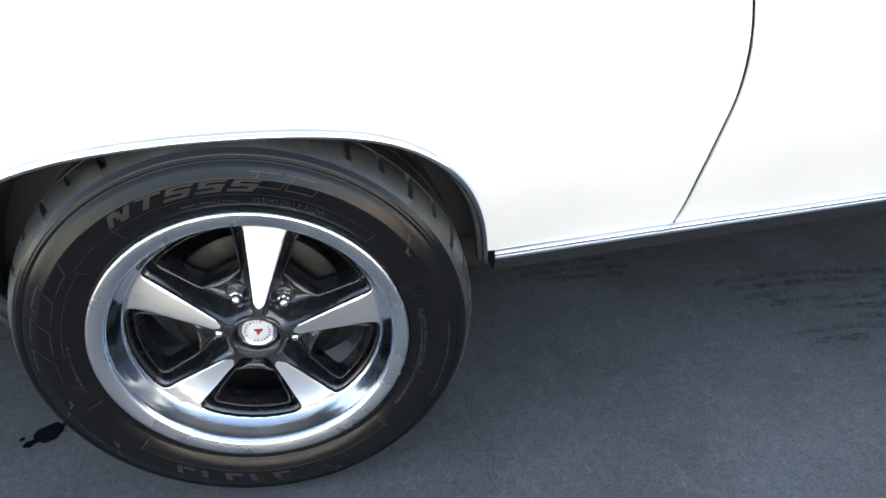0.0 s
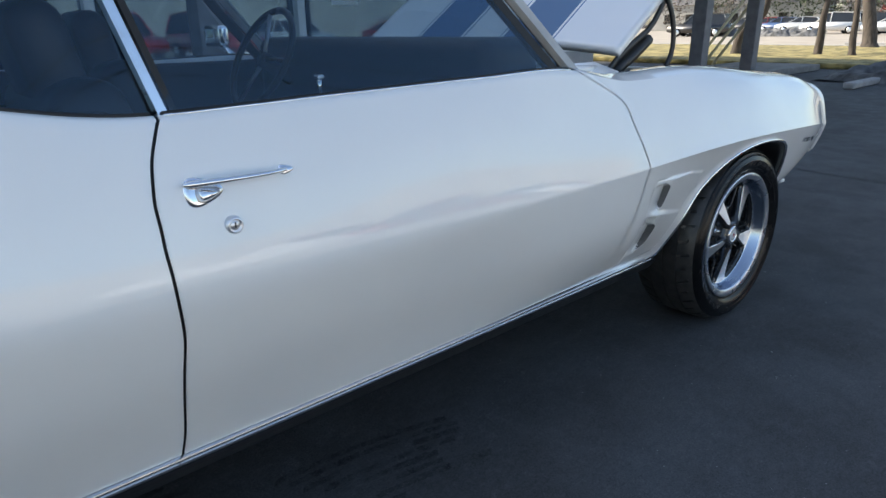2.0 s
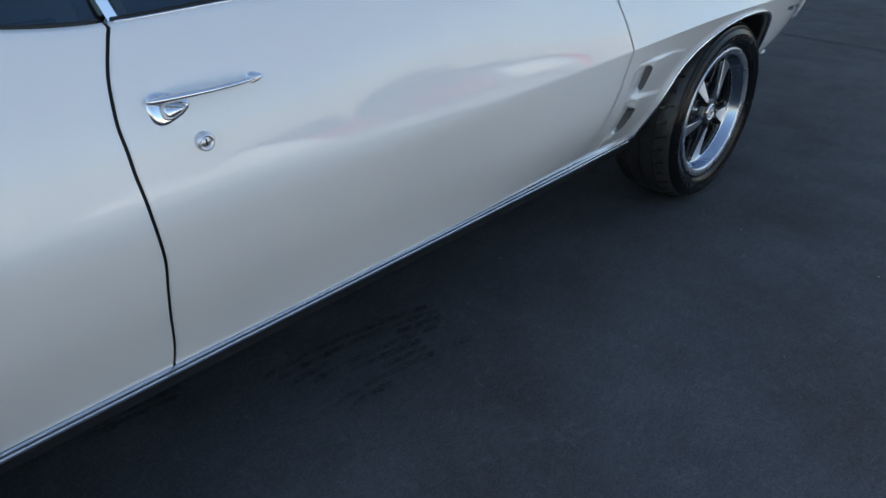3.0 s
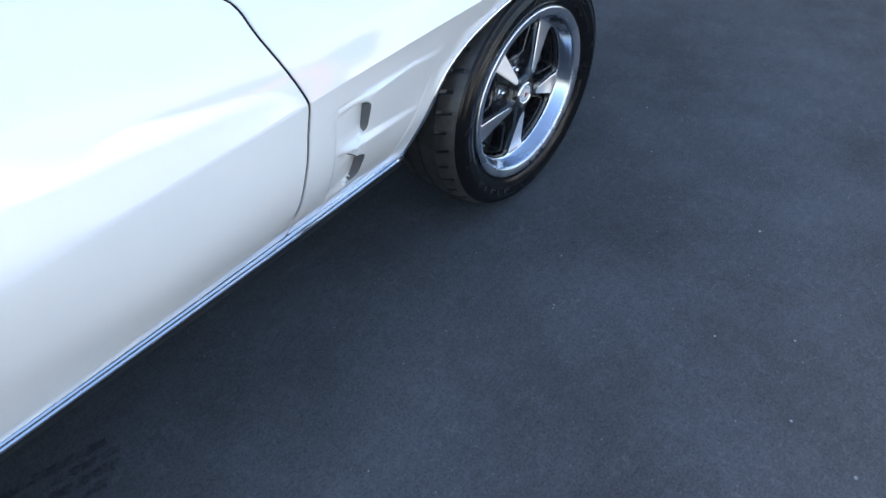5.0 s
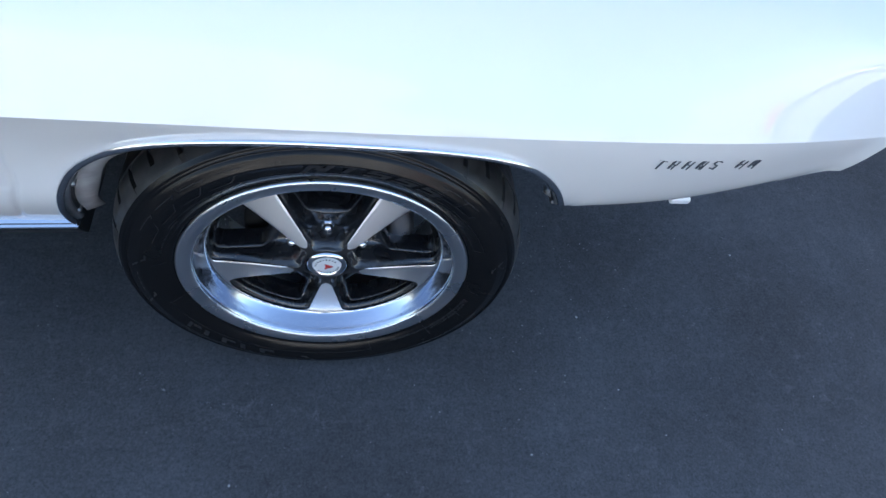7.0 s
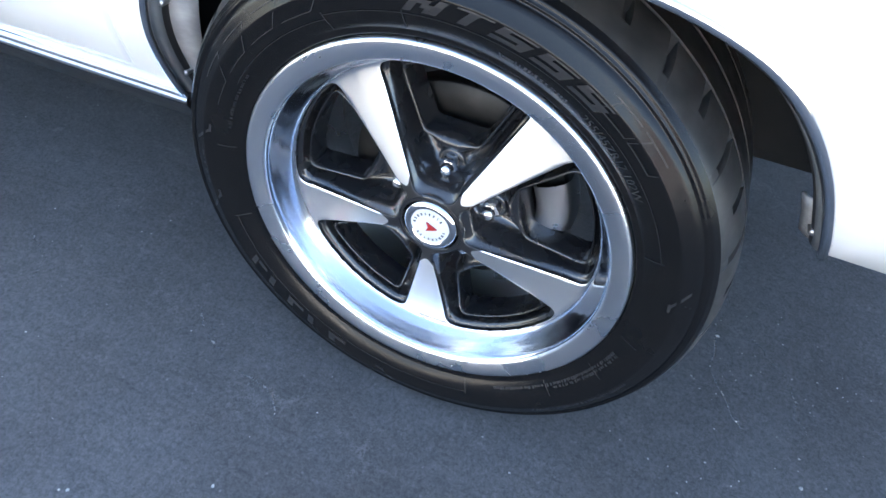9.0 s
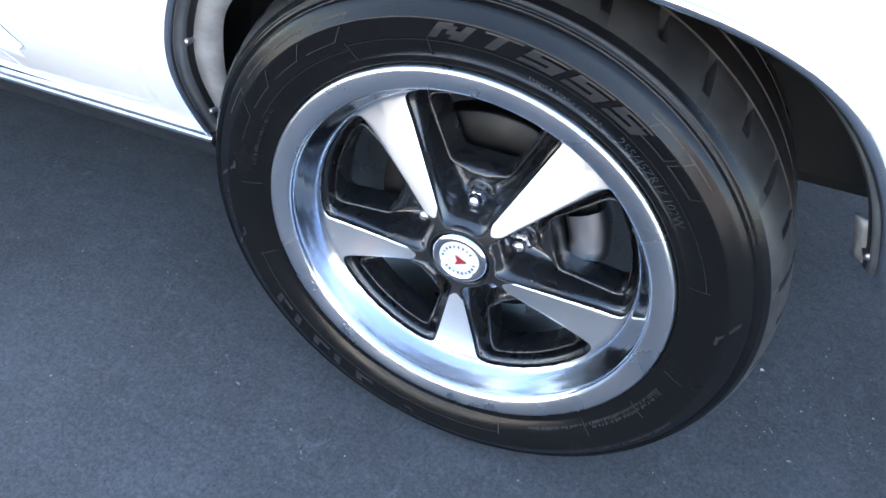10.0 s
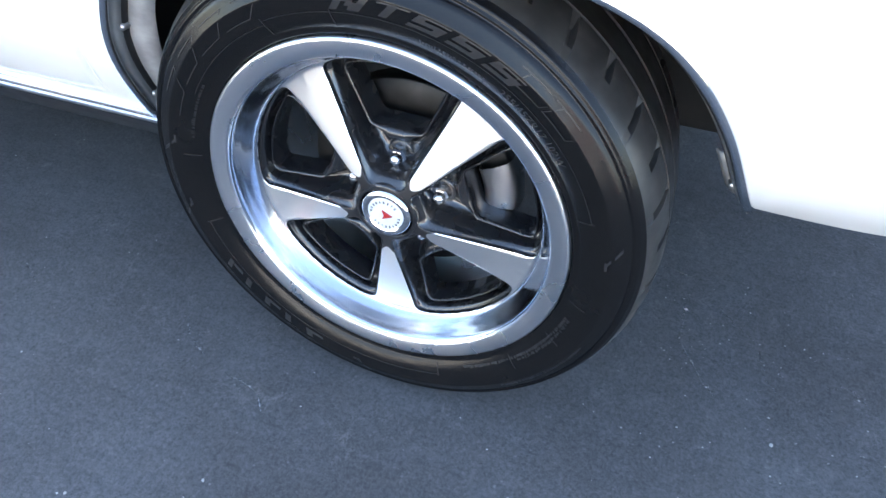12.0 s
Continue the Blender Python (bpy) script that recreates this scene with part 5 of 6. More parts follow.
# ---- door hardware ----
def door_handle():
    y0 = lambda x, z: side_y(x, z)
    hp = [(0.757, 0.860), (0.795, 0.862), (0.841, 0.8615), (0.892, 0.8605), (0.930, 0.8595)]
    vs = []
    for k, (x, z) in enumerate(hp):
        y = y0(x, z)
        stand = (0.006, 0.022, 0.024, 0.022, 0.008)[k]
        h_ = (0.007, 0.006, 0.005, 0.0045, 0.005)[k]
        for dy, dz in ((0, 1), (-0.006, 0.6), (-0.007, -0.2), (-0.002, -1), (0.006, -0.6), (0.006, 0.6)):
            vs.append((x, y - stand + dy, z + dz * h_))
    n = 6
    fs = [(i * n + j, (i + 1) * n + j, (i + 1) * n + (j + 1) % n, i * n + (j + 1) % n) for i in range(len(hp) - 1) for j in range(n)]
    fs += [tuple(range(n)), tuple((len(hp) - 1) * n + j for j in range(n))[::-1]]
    hd_ = mesh_ob("door_handle", vs, fs, CHROME, door, "chrome door handle")
    sub = hd_.modifiers.new("round", "SUBSURF")
    sub.levels = sub.render_levels = 2
    # drop-shaped escutcheon with thumb button
    def shield(cx, cz, a, b, y_off, name, m, par, lab, dome):
        N, rings = 36, 6
        v2 = [(cx, y0(cx, cz) - y_off - dome, cz)]
        for r in range(1, rings + 1):
            t = r / rings
            for i in range(N):
                an = 2 * math.pi * i / N
                px_ = cx + a * t * math.cos(an) * (1.0 + 0.28 * math.cos(an))
                pz_ = cz + b * t * math.sin(an) * (1 - 0.25 * math.cos(an))
                v2.append((px_, y0(px_, pz_) - (y_off + dome * (1 - t * t) if t < 1 else -0.002), pz_))
        f2 = [(0, 1 + i, 1 + (i + 1) % N) for i in range(N)]
        for r in range(rings - 1):
            f2 += [(1 + r * N + i, 1 + (r + 1) * N + i, 1 + (r + 1) * N + (i + 1) % N, 1 + r * N + (i + 1) % N) for i in range(N)]
        return mesh_ob(name, v2, f2, m, par, lab)
    shield(0.784, 0.8465, 0.031, 0.0215, 0.005, "escutcheon", CHROME, hd_, "chrome handle base", 0.003)
    shield(0.789, 0.8445, 0.022, 0.0135, 0.0085, "button_recess", STEEL, hd_, "dark recess round the button", 0.0005)
    shield(0.791, 0.8445, 0.0165, 0.0095, 0.0095, "thumb_button", CHROME, hd_, "chrome thumb button", 0.005)
    shield(0.926, 0.8585, 0.014, 0.008, 0.003, "handle_foot", CHROME, hd_, "", 0.003)
    cx, cz = 0.824, 0.792
    lk = lathe("door_lock", [(0.0001, -0.0062), (0.0070, -0.0062), (0.0074, -0.0050), (0.0082, -0.0050), (0.0092, -0.0075), (0.0112, -0.0078), (0.0135, -0.0050), (0.0146, 0.003)], 32, SATIN, door, "round chrome lock cylinder", (cx, y0(cx, cz), cz))
    part("key_slot", box(cx - 0.0012, cx + 0.0012, y0(cx, cz) - 0.0068, y0(cx, cz) - 0.0055, cz - 0.004, cz + 0.005), TRIMB, lk, "dark key slot")


door_handle()
tube("lock_pin", [(1.083, 0.158, 0.955), (1.083, 0.158, 0.985)], 0.0045, CHROME, car, "chrome door lock pin")
part("lock_pin_head", box(1.075, 1.091, 0.150, 0.166, 0.983, 0.990, 0.003), CHROME, car)
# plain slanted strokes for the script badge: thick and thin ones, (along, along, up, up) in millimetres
STEM, THIN, TOP, MID = (-2.0, 1.6, -9.2, 9.2), (8.8, 10.6, -9.2, 9.2), (-5.0, 12.0, 6.8, 9.2), (1.5, 9.0, -1.2, 0.6)
MARKS = ((TOP, (3.0, 5.8, -9.2, 7.4)), (STEM, (1.5, 9.6, 7.6, 9.2), (8.4, 9.6, 0.0, 9.2), MID, (6.0, 7.6, -9.2, -1.0)), (STEM, THIN, MID), (STEM, THIN, (2.0, 4.2, 0.0, 9.2), (5.0, 7.0, -9.2, 0.0)),
         (TOP, (-1.6, 1.2, 0.0, 7.4), MID, (7.0, 9.6, -9.2, -1.0), (-1.5, 8.0, -9.2, -7.6)), (), (STEM, THIN, MID), (STEM, (8.4, 10.6, -9.2, 9.2), (2.5, 4.2, -4.0, 9.2), (5.2, 6.4, -4.0, 9.2)))
for i, strokes in enumerate(MARKS):
    x = 3.198 + 0.0242 * i
    z = 0.627 - 0.09 * (x - 3.203)
    turn_ = Matrix.Translation((x, side_y(x, z) - 0.0020, z)) @ Matrix.Rotation(0.17, 4, "Z") @ Matrix.Rotation(0.42, 4, "Y")
    if strokes:
        bm = bmesh.new()
        for x0, x1, z0, z1 in strokes:
            box(x0 / 1000, x1 / 1000, -0.0006, 0.0006, z0 / 1000, z1 / 1000, bm=bm)
        bmesh.ops.transform(bm, matrix=turn_, verts=bm.verts[:])
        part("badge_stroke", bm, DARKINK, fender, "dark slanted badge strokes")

# ---- interior ----
part("door_card", box(0.74, 1.86, 0.20, 0.235, 0.35, 0.935, 0.01), VINYL, car, "black vinyl door trim")
part("door_card", box(0.74, 1.86, 2 * YC - 0.235, 2 * YC - 0.20, 0.35, 0.955, 0.01), VINYL, car, "black vinyl door trim")
part("quarter_trim", box(-0.4, 0.74, 0.20, 0.235, 0.35, 0.95, 0.01), VINYL, car)
part("quarter_trim", box(-0.4, 0.74, 2 * YC - 0.235, 2 * YC - 0.20, 0.35, 0.95, 0.01), VINYL, car)
part("cabin_floor", box(-0.5, 2.1, 0.22, 2 * YC - 0.22, 0.36, 0.40), VINYL, car)
part("dashboard", box(1.66, 1.90, 0.30, 2 * YC - 0.30, 0.70, 1.04, 0.05, 4), VINYL, car, "black padded dashboard", True)


def seat(x, y):
    st_ = part("front_seat", box(x, x + 0.56, y - 0.25, y + 0.25, 0.42, 0.62, 0.06, 4), VINYL, car, "black vinyl bucket seat", True)
    bm = box(-0.07, 0.07, -0.24, 0.24, 0.0, 0.44, 0.06, 4)
    bmesh.ops.transform(bm, matrix=Matrix.Translation((x + 0.12, y, 0.56)) @ Matrix.Rotation(-0.20, 4, "Y"), verts=bm.verts[:])
    part("backrest", bm, VINYL, st_, "", True)
    bm = box(-0.05, 0.05, -0.13, 0.13, -0.10, 0.11, 0.048, 4)
    bmesh.ops.transform(bm, matrix=Matrix.Translation((x + 0.02, y, 1.02)) @ Matrix.Rotation(-0.2, 4, "Y"), verts=bm.verts[:])
    part("headrest", bm, VINYL, st_, "", True)


seat(0.70, 0.56)
seat(0.98, 1.30)
sw = []
for k in range(33):
    a = 2 * math.pi * k / 32
    v = Matrix.Translation((1.56, 1.32, 0.97)) @ Matrix.Rotation(radians(-62), 4, "Y") @ Vector((0.185 * math.cos(a), 0.185 * math.sin(a), 0))
    sw.append(v)
tube("steering_wheel", sw, 0.012, TRIMB, car, "black steering wheel rim")
for a in (0.3, 2.84, 4.71):
    v = Matrix.Translation((1.56, 1.32, 0.97)) @ Matrix.Rotation(radians(-62), 4, "Y") @ Vector((0.18 * math.cos(a), 0.18 * math.sin(a), 0))
    tube("wheel_spoke", [(1.57, 1.32, 0.965), v], 0.008, STEEL, car, "steel steering wheel spoke")
tube("steering_column", [(1.56, 1.32, 0.97), (1.80, 1.32, 0.82)], 0.03, TRIMB, car)
# outside mirror on the far door
bm = box(-0.02, 0.03, -0.062, 0.062, -0.045, 0.045, 0.018, 4)
bmesh.ops.transform(bm, matrix=Matrix.Translation((1.67, 1.945, 1.045)) @ Matrix.Rotation(0.25, 4, "Z"), verts=bm.verts[:])
part("door_mirror", bm, CHROME, car, "chrome outside mirror", True)
tube("mirror_stalk", [(1.68, 1.80, 0.965), (1.68, 1.93, 1.01)], 0.012, CHROME, car)


# ---- the building beside the car ----
WALL = bump(vary(mat("grey_siding", (0.30, 0.31, 0.32), 0.8), 5, (0.26, 0.27, 0.28), (0.34, 0.35, 0.36)), 40, 0.2, 0.003)
COLUMN = bump(vary(mat("grey_column_paint", (0.13, 0.13, 0.14), 0.6), 8, (0.11, 0.11, 0.12), (0.16, 0.16, 0.17)), 30, 0.2, 0.003)
WHITEF = vary(mat("white_frame", (0.72, 0.73, 0.73), 0.5), 12, (0.64, 0.65, 0.65), (0.78, 0.78, 0.78))
CONC = bump(vary(mat("concrete", (0.36, 0.35, 0.33), 0.85), 6, (0.28, 0.27, 0.26), (0.42, 0.41, 0.39)), 60, 0.3, 0.004)
# concrete darkened to stand for the shadow lying on the walkway
WALKC = bump(vary(mat("shade_dark_walkway", (0.17, 0.165, 0.16), 0.85), 5, (0.13, 0.125, 0.12), (0.21, 0.205, 0.195)), 60, 0.3, 0.004)
PAPER = mat("paper_notice", (0.7, 0.7, 0.68), 0.7)
DARKROOM = vary(mat("dim_interior", (0.05, 0.05, 0.055), 0.8), 4, (0.035, 0.035, 0.04), (0.08, 0.075, 0.07))

walk_ = part("walkway", box(-14, 17.0, 4.55, 6.4, 0.0, 0.14, 0.02), WALKC, None)
tagged(walk_, "raised concrete walkway along the building", "walkway", kind="structure")
wall = new("wall_north")
tagged(wall, "grey siding shop front with large windows", "wall", kind="structure")
part("base_wall", box(-14, 10.6, 6.4, 6.6, 0.0, 0.62), WALL, wall)
part("upper_wall", box(-14, 10.6, 6.4, 6.6, 2.75, 5.0), WALL, wall)
part("end_wall", box(10.6, 10.8, 6.4, 14.0, 0.0, 5.0), WALL, wall)
part("back_wall", box(-14, 10.6, 13.8, 14.0, 0.0, 5.0), DARKROOM, wall)
part("end_wall", box(-14.2, -14, 6.4, 14.0, 0.0, 5.0), WALL, wall)
fl = part("shop_floor", box(-14, 10.6, 6.6, 13.8, 0.0, 0.12), DARKROOM, wall)
wx = [-14, -11, -8, -5, -2.4, 0.2, 2.35, 4.7, 6.6, 8.4, 10.6]
for i, x in enumerate(wx):
    part("mullion", box(x - 0.05, x + 0.05, 6.36, 6.60, 0.62, 2.75, 0.008), WHITEF, wall, "white window post")
for i in range(len(wx) - 1):
    w_ = new("window_%d" % (i + 1))
    tagged(w_, "large shop window reflecting the parking lot", "window", kind="structure")
    part("pane", box(wx[i] + 0.05, wx[i + 1] - 0.05, 6.47, 6.478, 0.70, 2.70), SHOPGLASS, w_)
    part("frame", box(wx[i] + 0.05, wx[i + 1] - 0.05, 6.40, 6.54, 0.62, 0.70, 0.006), WHITEF, w_)
    part("frame", box(wx[i] + 0.05, wx[i + 1] - 0.05, 6.40, 6.54, 2.70, 2.75, 0.006), WHITEF, w_)
    if i >= 7:
        part("notice", box(wx[i] + 0.5, wx[i] + 0.9, 6.462, 6.466, 1.35, 1.9), PAPER, w_, "white paper notice on the glass")
roof = part("porch_roof", box(-14.4, 17.0, 4.5, 14.4, 3.05, 5.0, 0.03), WALL, None)
tagged(roof, "grey flat roof with deep porch fascia", "roof", kind="structure")


def column(x, y, w):
    c = part("column", box(x - w / 2, x + w / 2, y - w / 2, y + w / 2, 0.14, 3.05, 0.015), COLUMN, None)
    tagged(c, "grey painted square porch column on the walkway", "column", group="porch columns", kind="structure")


for x in (-8.2, -3.4, 0.0, 2.95, 5.55, 12.15, 14.3):
    column(x, 5.04, 0.25)

# ---- lawn, lot, kerb and snow ----
GRASSG = bump(vary(mat("dry_lawn", (0.20, 0.19, 0.06), 0.9), 3, (0.14, 0.12, 0.045), (0.40, 0.32, 0.13), detail=12, p0=0.4, p1=0.6), 60, 0.6, 0.02)
LOT = vary(mat("pale_lot", (0.26, 0.24, 0.22), 0.9), 0.5, (0.32, 0.275, 0.225), (0.44, 0.38, 0.31), detail=10)
SNOW = bump(vary(mat("dirty_snow", (0.45, 0.44, 0.43), 0.8), 4, (0.04, 0.04, 0.04), (0.22, 0.22, 0.225), detail=12), 14, 0.8, 0.03)
BARK = bump(vary(mat("bark", (0.07, 0.06, 0.05), 0.9), 14, (0.035, 0.028, 0.022), (0.11, 0.09, 0.075), stretch=(1, 1, 0.2)), 30, 0.7, 0.02, stretch=(1, 1, 0.2))
lawn = part("lawn", box(17.6, 30.0, -30, 60, 0.0, 0.13, 0.04), GRASSG, None)
tagged(lawn, "dry yellow-green lawn strip beyond the lot", "lawn", kind="structure")
lot = part("pavement", box(31.0, 140, -60, 90, 0.0, 0.02), LOT, None)
tagged(lot, "pale sunlit pavement of the far lot", "pavement", kind="structure")
kerb_ = part("kerb", box(30.0, 30.25, -30, 60, 0.0, 0.16, 0.02), CONC, None)
tagged(kerb_, "pale concrete kerb between lawn and far lot", "kerb", kind="structure")
k2 = part("kerb", box(33.0, 33.3, -30, 9.0, 0.02, 0.17, 0.02), CONC, None)
tagged(k2, "pale concrete island kerb in the far lot", "kerb", kind="structure")
stop = part("wheel_stop", box(12.6, 14.4, 2.55, 2.72, 0.0, 0.11, 0.03), CONC, None)
tagged(stop, "low concrete wheel stop on the asphalt", "wheel stop")
rng = random.Random(4)


BOUNCE_PAVE = vary(mat("bounce_pavement", (0.5, 0.48, 0.44), 0.9), 0.5, (0.38, 0.36, 0.33), (0.56, 0.54, 0.50), detail=10)
CLEANSNOW = bump(vary(mat("white_snow", (0.8, 0.8, 0.8), 0.7), 4, (0.6, 0.6, 0.61), (0.84, 0.84, 0.84), detail=8), 14, 0.6, 0.03)


def heap(cx, cy, rx, ry, h, label, material=None):
    n = 40
    vs = []
    for i in range(n + 1):
        for j in range(n + 1):
            u, v = i / n * 2 - 1, j / n * 2 - 1
            d = max(0.0, 1 - u * u - v * v)
            z = h * math.sqrt(d) * (0.7 + 0.6 * noise.noise(Vector((u * 3 + cx, v * 3, 0)))) + 0.12 * d * noise.noise(Vector((u * 9, v * 9, cy)))
            vs.append((cx + u * rx, cy + v * ry, max(z, -0.02)))
    o = mesh_ob("snow_bank", vs, grid_faces(n + 1, n + 1), material or SNOW)
    tagged(o, label, "snow")


heap(14.7, 1.7, 0.8, 2.0, 0.46, "dirty grey snow heap at the lot's edge")
for i in range(5):
    heap(54 + rng.uniform(-1, 1), 18 + i * 1.9, 0.8, 1.4, 0.7, "ploughed snow ridge in the far lot")


def limb(bm, p, d, r, length, depth, rg, sway=0.26):
    n = 7
    ring = None
    segs = 5
    q = Vector(p)
    dd = Vector(d).normalized()
    for k in range(segs + 1):
        rr = r * (1 - 0.45 * k / segs)
        s1 = dd.cross(Vector((0.3, 0.5, 0.8))).normalized()
        s2 = dd.cross(s1)
        new_ring = [bm.verts.new(q + s1 * (rr * math.cos(a * 2 * math.pi / n)) + s2 * (rr * math.sin(a * 2 * math.pi / n))) for a in range(n)]
        if ring:
            for a in range(n):
                bm.faces.new((ring[a], ring[(a + 1) % n], new_ring[(a + 1) % n], new_ring[a]))
        ring = new_ring
        if k < segs:
            dd = (dd + Vector((rg.uniform(-sway, sway), rg.uniform(-sway, sway), rg.uniform(0.0, 0.24)))).normalized()
            q = q + dd * (length / segs)
    if depth > 0:
        for _ in range(3 if depth > 1 else 4):
            nd = (dd + Vector((rg.uniform(-0.9, 0.9), rg.uniform(-0.9, 0.9), rg.uniform(-0.2, 0.6)))).normalized()
            limb(bm, q, nd, r * 0.5, length * 0.7, depth - 1, rg)


def tree(x, y, z, bend, r, h, seed):
    """A bare tree: a trunk through (sideways, up) bends, forking into limbs and twigs."""
    rg = random.Random(seed)
    t = new("tree")
    tagged(t, "bare leafless tree on the dry lawn", "tree", group="bare trees")
    pts = smooth_line([(x, y, z - 0.1)] + [(x + 0.1 * b, y - a, z + b) for a, b in bend], 14)
    vs = []
    for i, p in enumerate(pts):
        rr = r * (1 - 0.38 * i / 13) * (1.45 if i == 0 else 1.0)
        vs += [(p.x + rr * (1 + 0.12 * noise.noise(Vector((k, i * 0.6, seed)))) * math.cos(k * math.pi / 5), p.y + rr * (1 + 0.12 * noise.noise(Vector((k, i * 0.6, seed + 9)))) * math.sin(k * math.pi / 5), p.z) for k in range(10)]
    mesh_ob("trunk", vs, [(i * 10 + k, i * 10 + (k + 1) % 10, (i + 1) * 10 + (k + 1) % 10, (i + 1) * 10 + k) for i in range(13) for k in range(10)], BARK, t)
    bm = bmesh.new()
    d = (pts[-1] - pts[-3]).normalized()
    for _ in range(4):
        limb(bm, pts[-1] - d * 0.1, d + Vector((rg.uniform(-0.8, 0.8), rg.uniform(-0.8, 0.8), rg.uniform(0, 0.5))), r * 0.5, h * 0.3, 3, rg)
    part("crown", bm, BARK, t, "bare branches", True)


tree(21.6, 8.6, 0.13, [(0.03, 0.45), (0.20, 0.78), (0.56, 1.02), (0.70, 1.45), (0.62, 2.3)], 0.15, 4.2, 3)
tree(22.2, 6.4, 0.13, [(0.0, 0.5), (-0.03, 1.0), (0.0, 1.6)], 0.125, 4.6, 5)
tree(22.0, 5.4, 0.13, [(-0.08, 0.5), (-0.10, 1.0), (-0.16, 1.5), (-0.20, 2.2)], 0.10, 4.6, 8)
tree(29.0, 6.9, 0.13, [(-0.22, 1.0), (-0.50, 2.2), (-0.70, 3.6)], 0.26, 8.0, 9)

# three slanting pale poles leaning by the porch
for i in range(3):
    o = tube("pole", [(13.3 + 0.3 * i, 5.80 - 0.1 * i, 0.14 + 0.05 * i), (14.6 + 0.3 * i, 5.0 - 0.1 * i, 2.1 + 0.05 * i)], 0.03, mat("pale_wood", (0.55, 0.48, 0.30), 0.6) if i == 0 else bpy.data.materials["pale_wood"], None)
    tagged(o, "pale yellow slanting pole beside the porch", "pole", group="slanting poles")


# ---- parked cars ----
def car_paint(name, c):
    return mat(name, c, 0.35, 0.0, 1.0)


DGLASS = mat("dark_car_glass", (0.02, 0.022, 0.025), 0.08, 0.0, 0.0)


def parked_car(m, paint, suv, seed):
    c = new("parked_car")
    L, W, H = (4.7, 1.85, 1.72) if suv else (4.6, 1.80, 1.43)
    b = L / 2
    prof = [(-b, 0.45), (-b, 0.85), (-b + 0.25, 0.98), (b - 1.25, 0.98), (b - 0.35, 0.86), (b, 0.70), (b, 0.38), (b - 0.45, 0.28), (-b + 0.3, 0.28)]
    bm = bmesh.new()
    for s in (-1, 1):
        f_ = bm.faces.new([bm.verts.new((x, s * W / 2 * (0.94 if z > 0.9 else 1.0), z)) for x, z in prof])
    bm.verts.ensure_lookup_table()
    n = len(prof)
    for i in range(n):
        bm.faces.new((bm.verts[i], bm.verts[(i + 1) % n], bm.verts[n + (i + 1) % n], bm.verts[n + i]))
    bmesh.ops.bevel(bm, geom=bm.edges[:], offset=0.05, segments=2, affect="EDGES")
    part("body", bm, paint, c, "", True)
    cab = [(-b + 0.12, 0.96), (-b + 0.35, H - 0.05), (-0.1, H), (0.35, H - 0.06), (b - 1.25, 0.96)] if suv else [(-b + 0.55, 0.96), (-b + 1.15, H - 0.06), (-0.3, H), (0.35, H - 0.05), (b - 1.2, 0.96)]
    bm = bmesh.new()
    vv = []
    for s in (-1, 1):
        vv.append([bm.verts.new((x, s * W / 2 * (0.93 if z < 1.0 else 0.74), z - 0.012)) for x, z in cab])
        bm.faces.new(vv[-1])
    n = len(cab)
    for i in range(n):
        bm.faces.new((vv[0][i], vv[0][(i + 1) % n], vv[1][(i + 1) % n], vv[1][i]))
    part("window_band", bm, DGLASS, c, "dark windows")
    bm = bmesh.new()
    rv = []
    for s in (-1, 1):
        rv.append([bm.verts.new((x, s * W / 2 * 0.755, z + 0.004)) for x, z in cab[1:4]])
    for i in range(2):
        bm.faces.new((rv[0][i], rv[0][i + 1], rv[1][i + 1], rv[1][i]))
    r = bmesh.ops.extrude_face_region(bm, geom=bm.faces[:])
    bmesh.ops.translate(bm, vec=(0, 0, 0.05), verts=[v for v in r["geom"] if isinstance(v, bmesh.types.BMVert)])
    part("roof", bm, paint, c)
    for s in (-1, 1):
        for j, (p, q) in enumerate((((cab[1][0], cab[1][1]), (cab[0][0], cab[0][1])), ((0.0, H - 0.02), (0.0, 0.96)), ((cab[3][0], cab[3][1]), (cab[4][0], cab[4][1])))):
            tube("pillar", [(p[0], s * W / 2 * 0.752, p[1]), (q[0], s * W / 2 * 0.945, q[1])], 0.04, paint, c, n=5)
        for xx in (-b + 0.85, b - 0.85):
            wl_ = lathe("wheel", [(0.001, 0.0), (0.20, 0.0), (0.22, 0.01), (0.23, 0.0), (0.32, 0.01), (0.335, 0.04), (0.335, 0.18), (0.25, 0.2)], 20, RUBBER, c)
            wl_.matrix_local = Matrix.Translation((xx, s * (W / 2 + 0.01), 0.335)) @ (Matrix.Identity(4) if s < 0 else Matrix.Rotation(math.pi, 4, "Z"))
            rim_ = lathe("rim", [(0.001, -0.004), (0.10, -0.002), (0.20, -0.006), (0.205, 0.005)], 16, SATIN, wl_)
    c.matrix_world = m
    return c


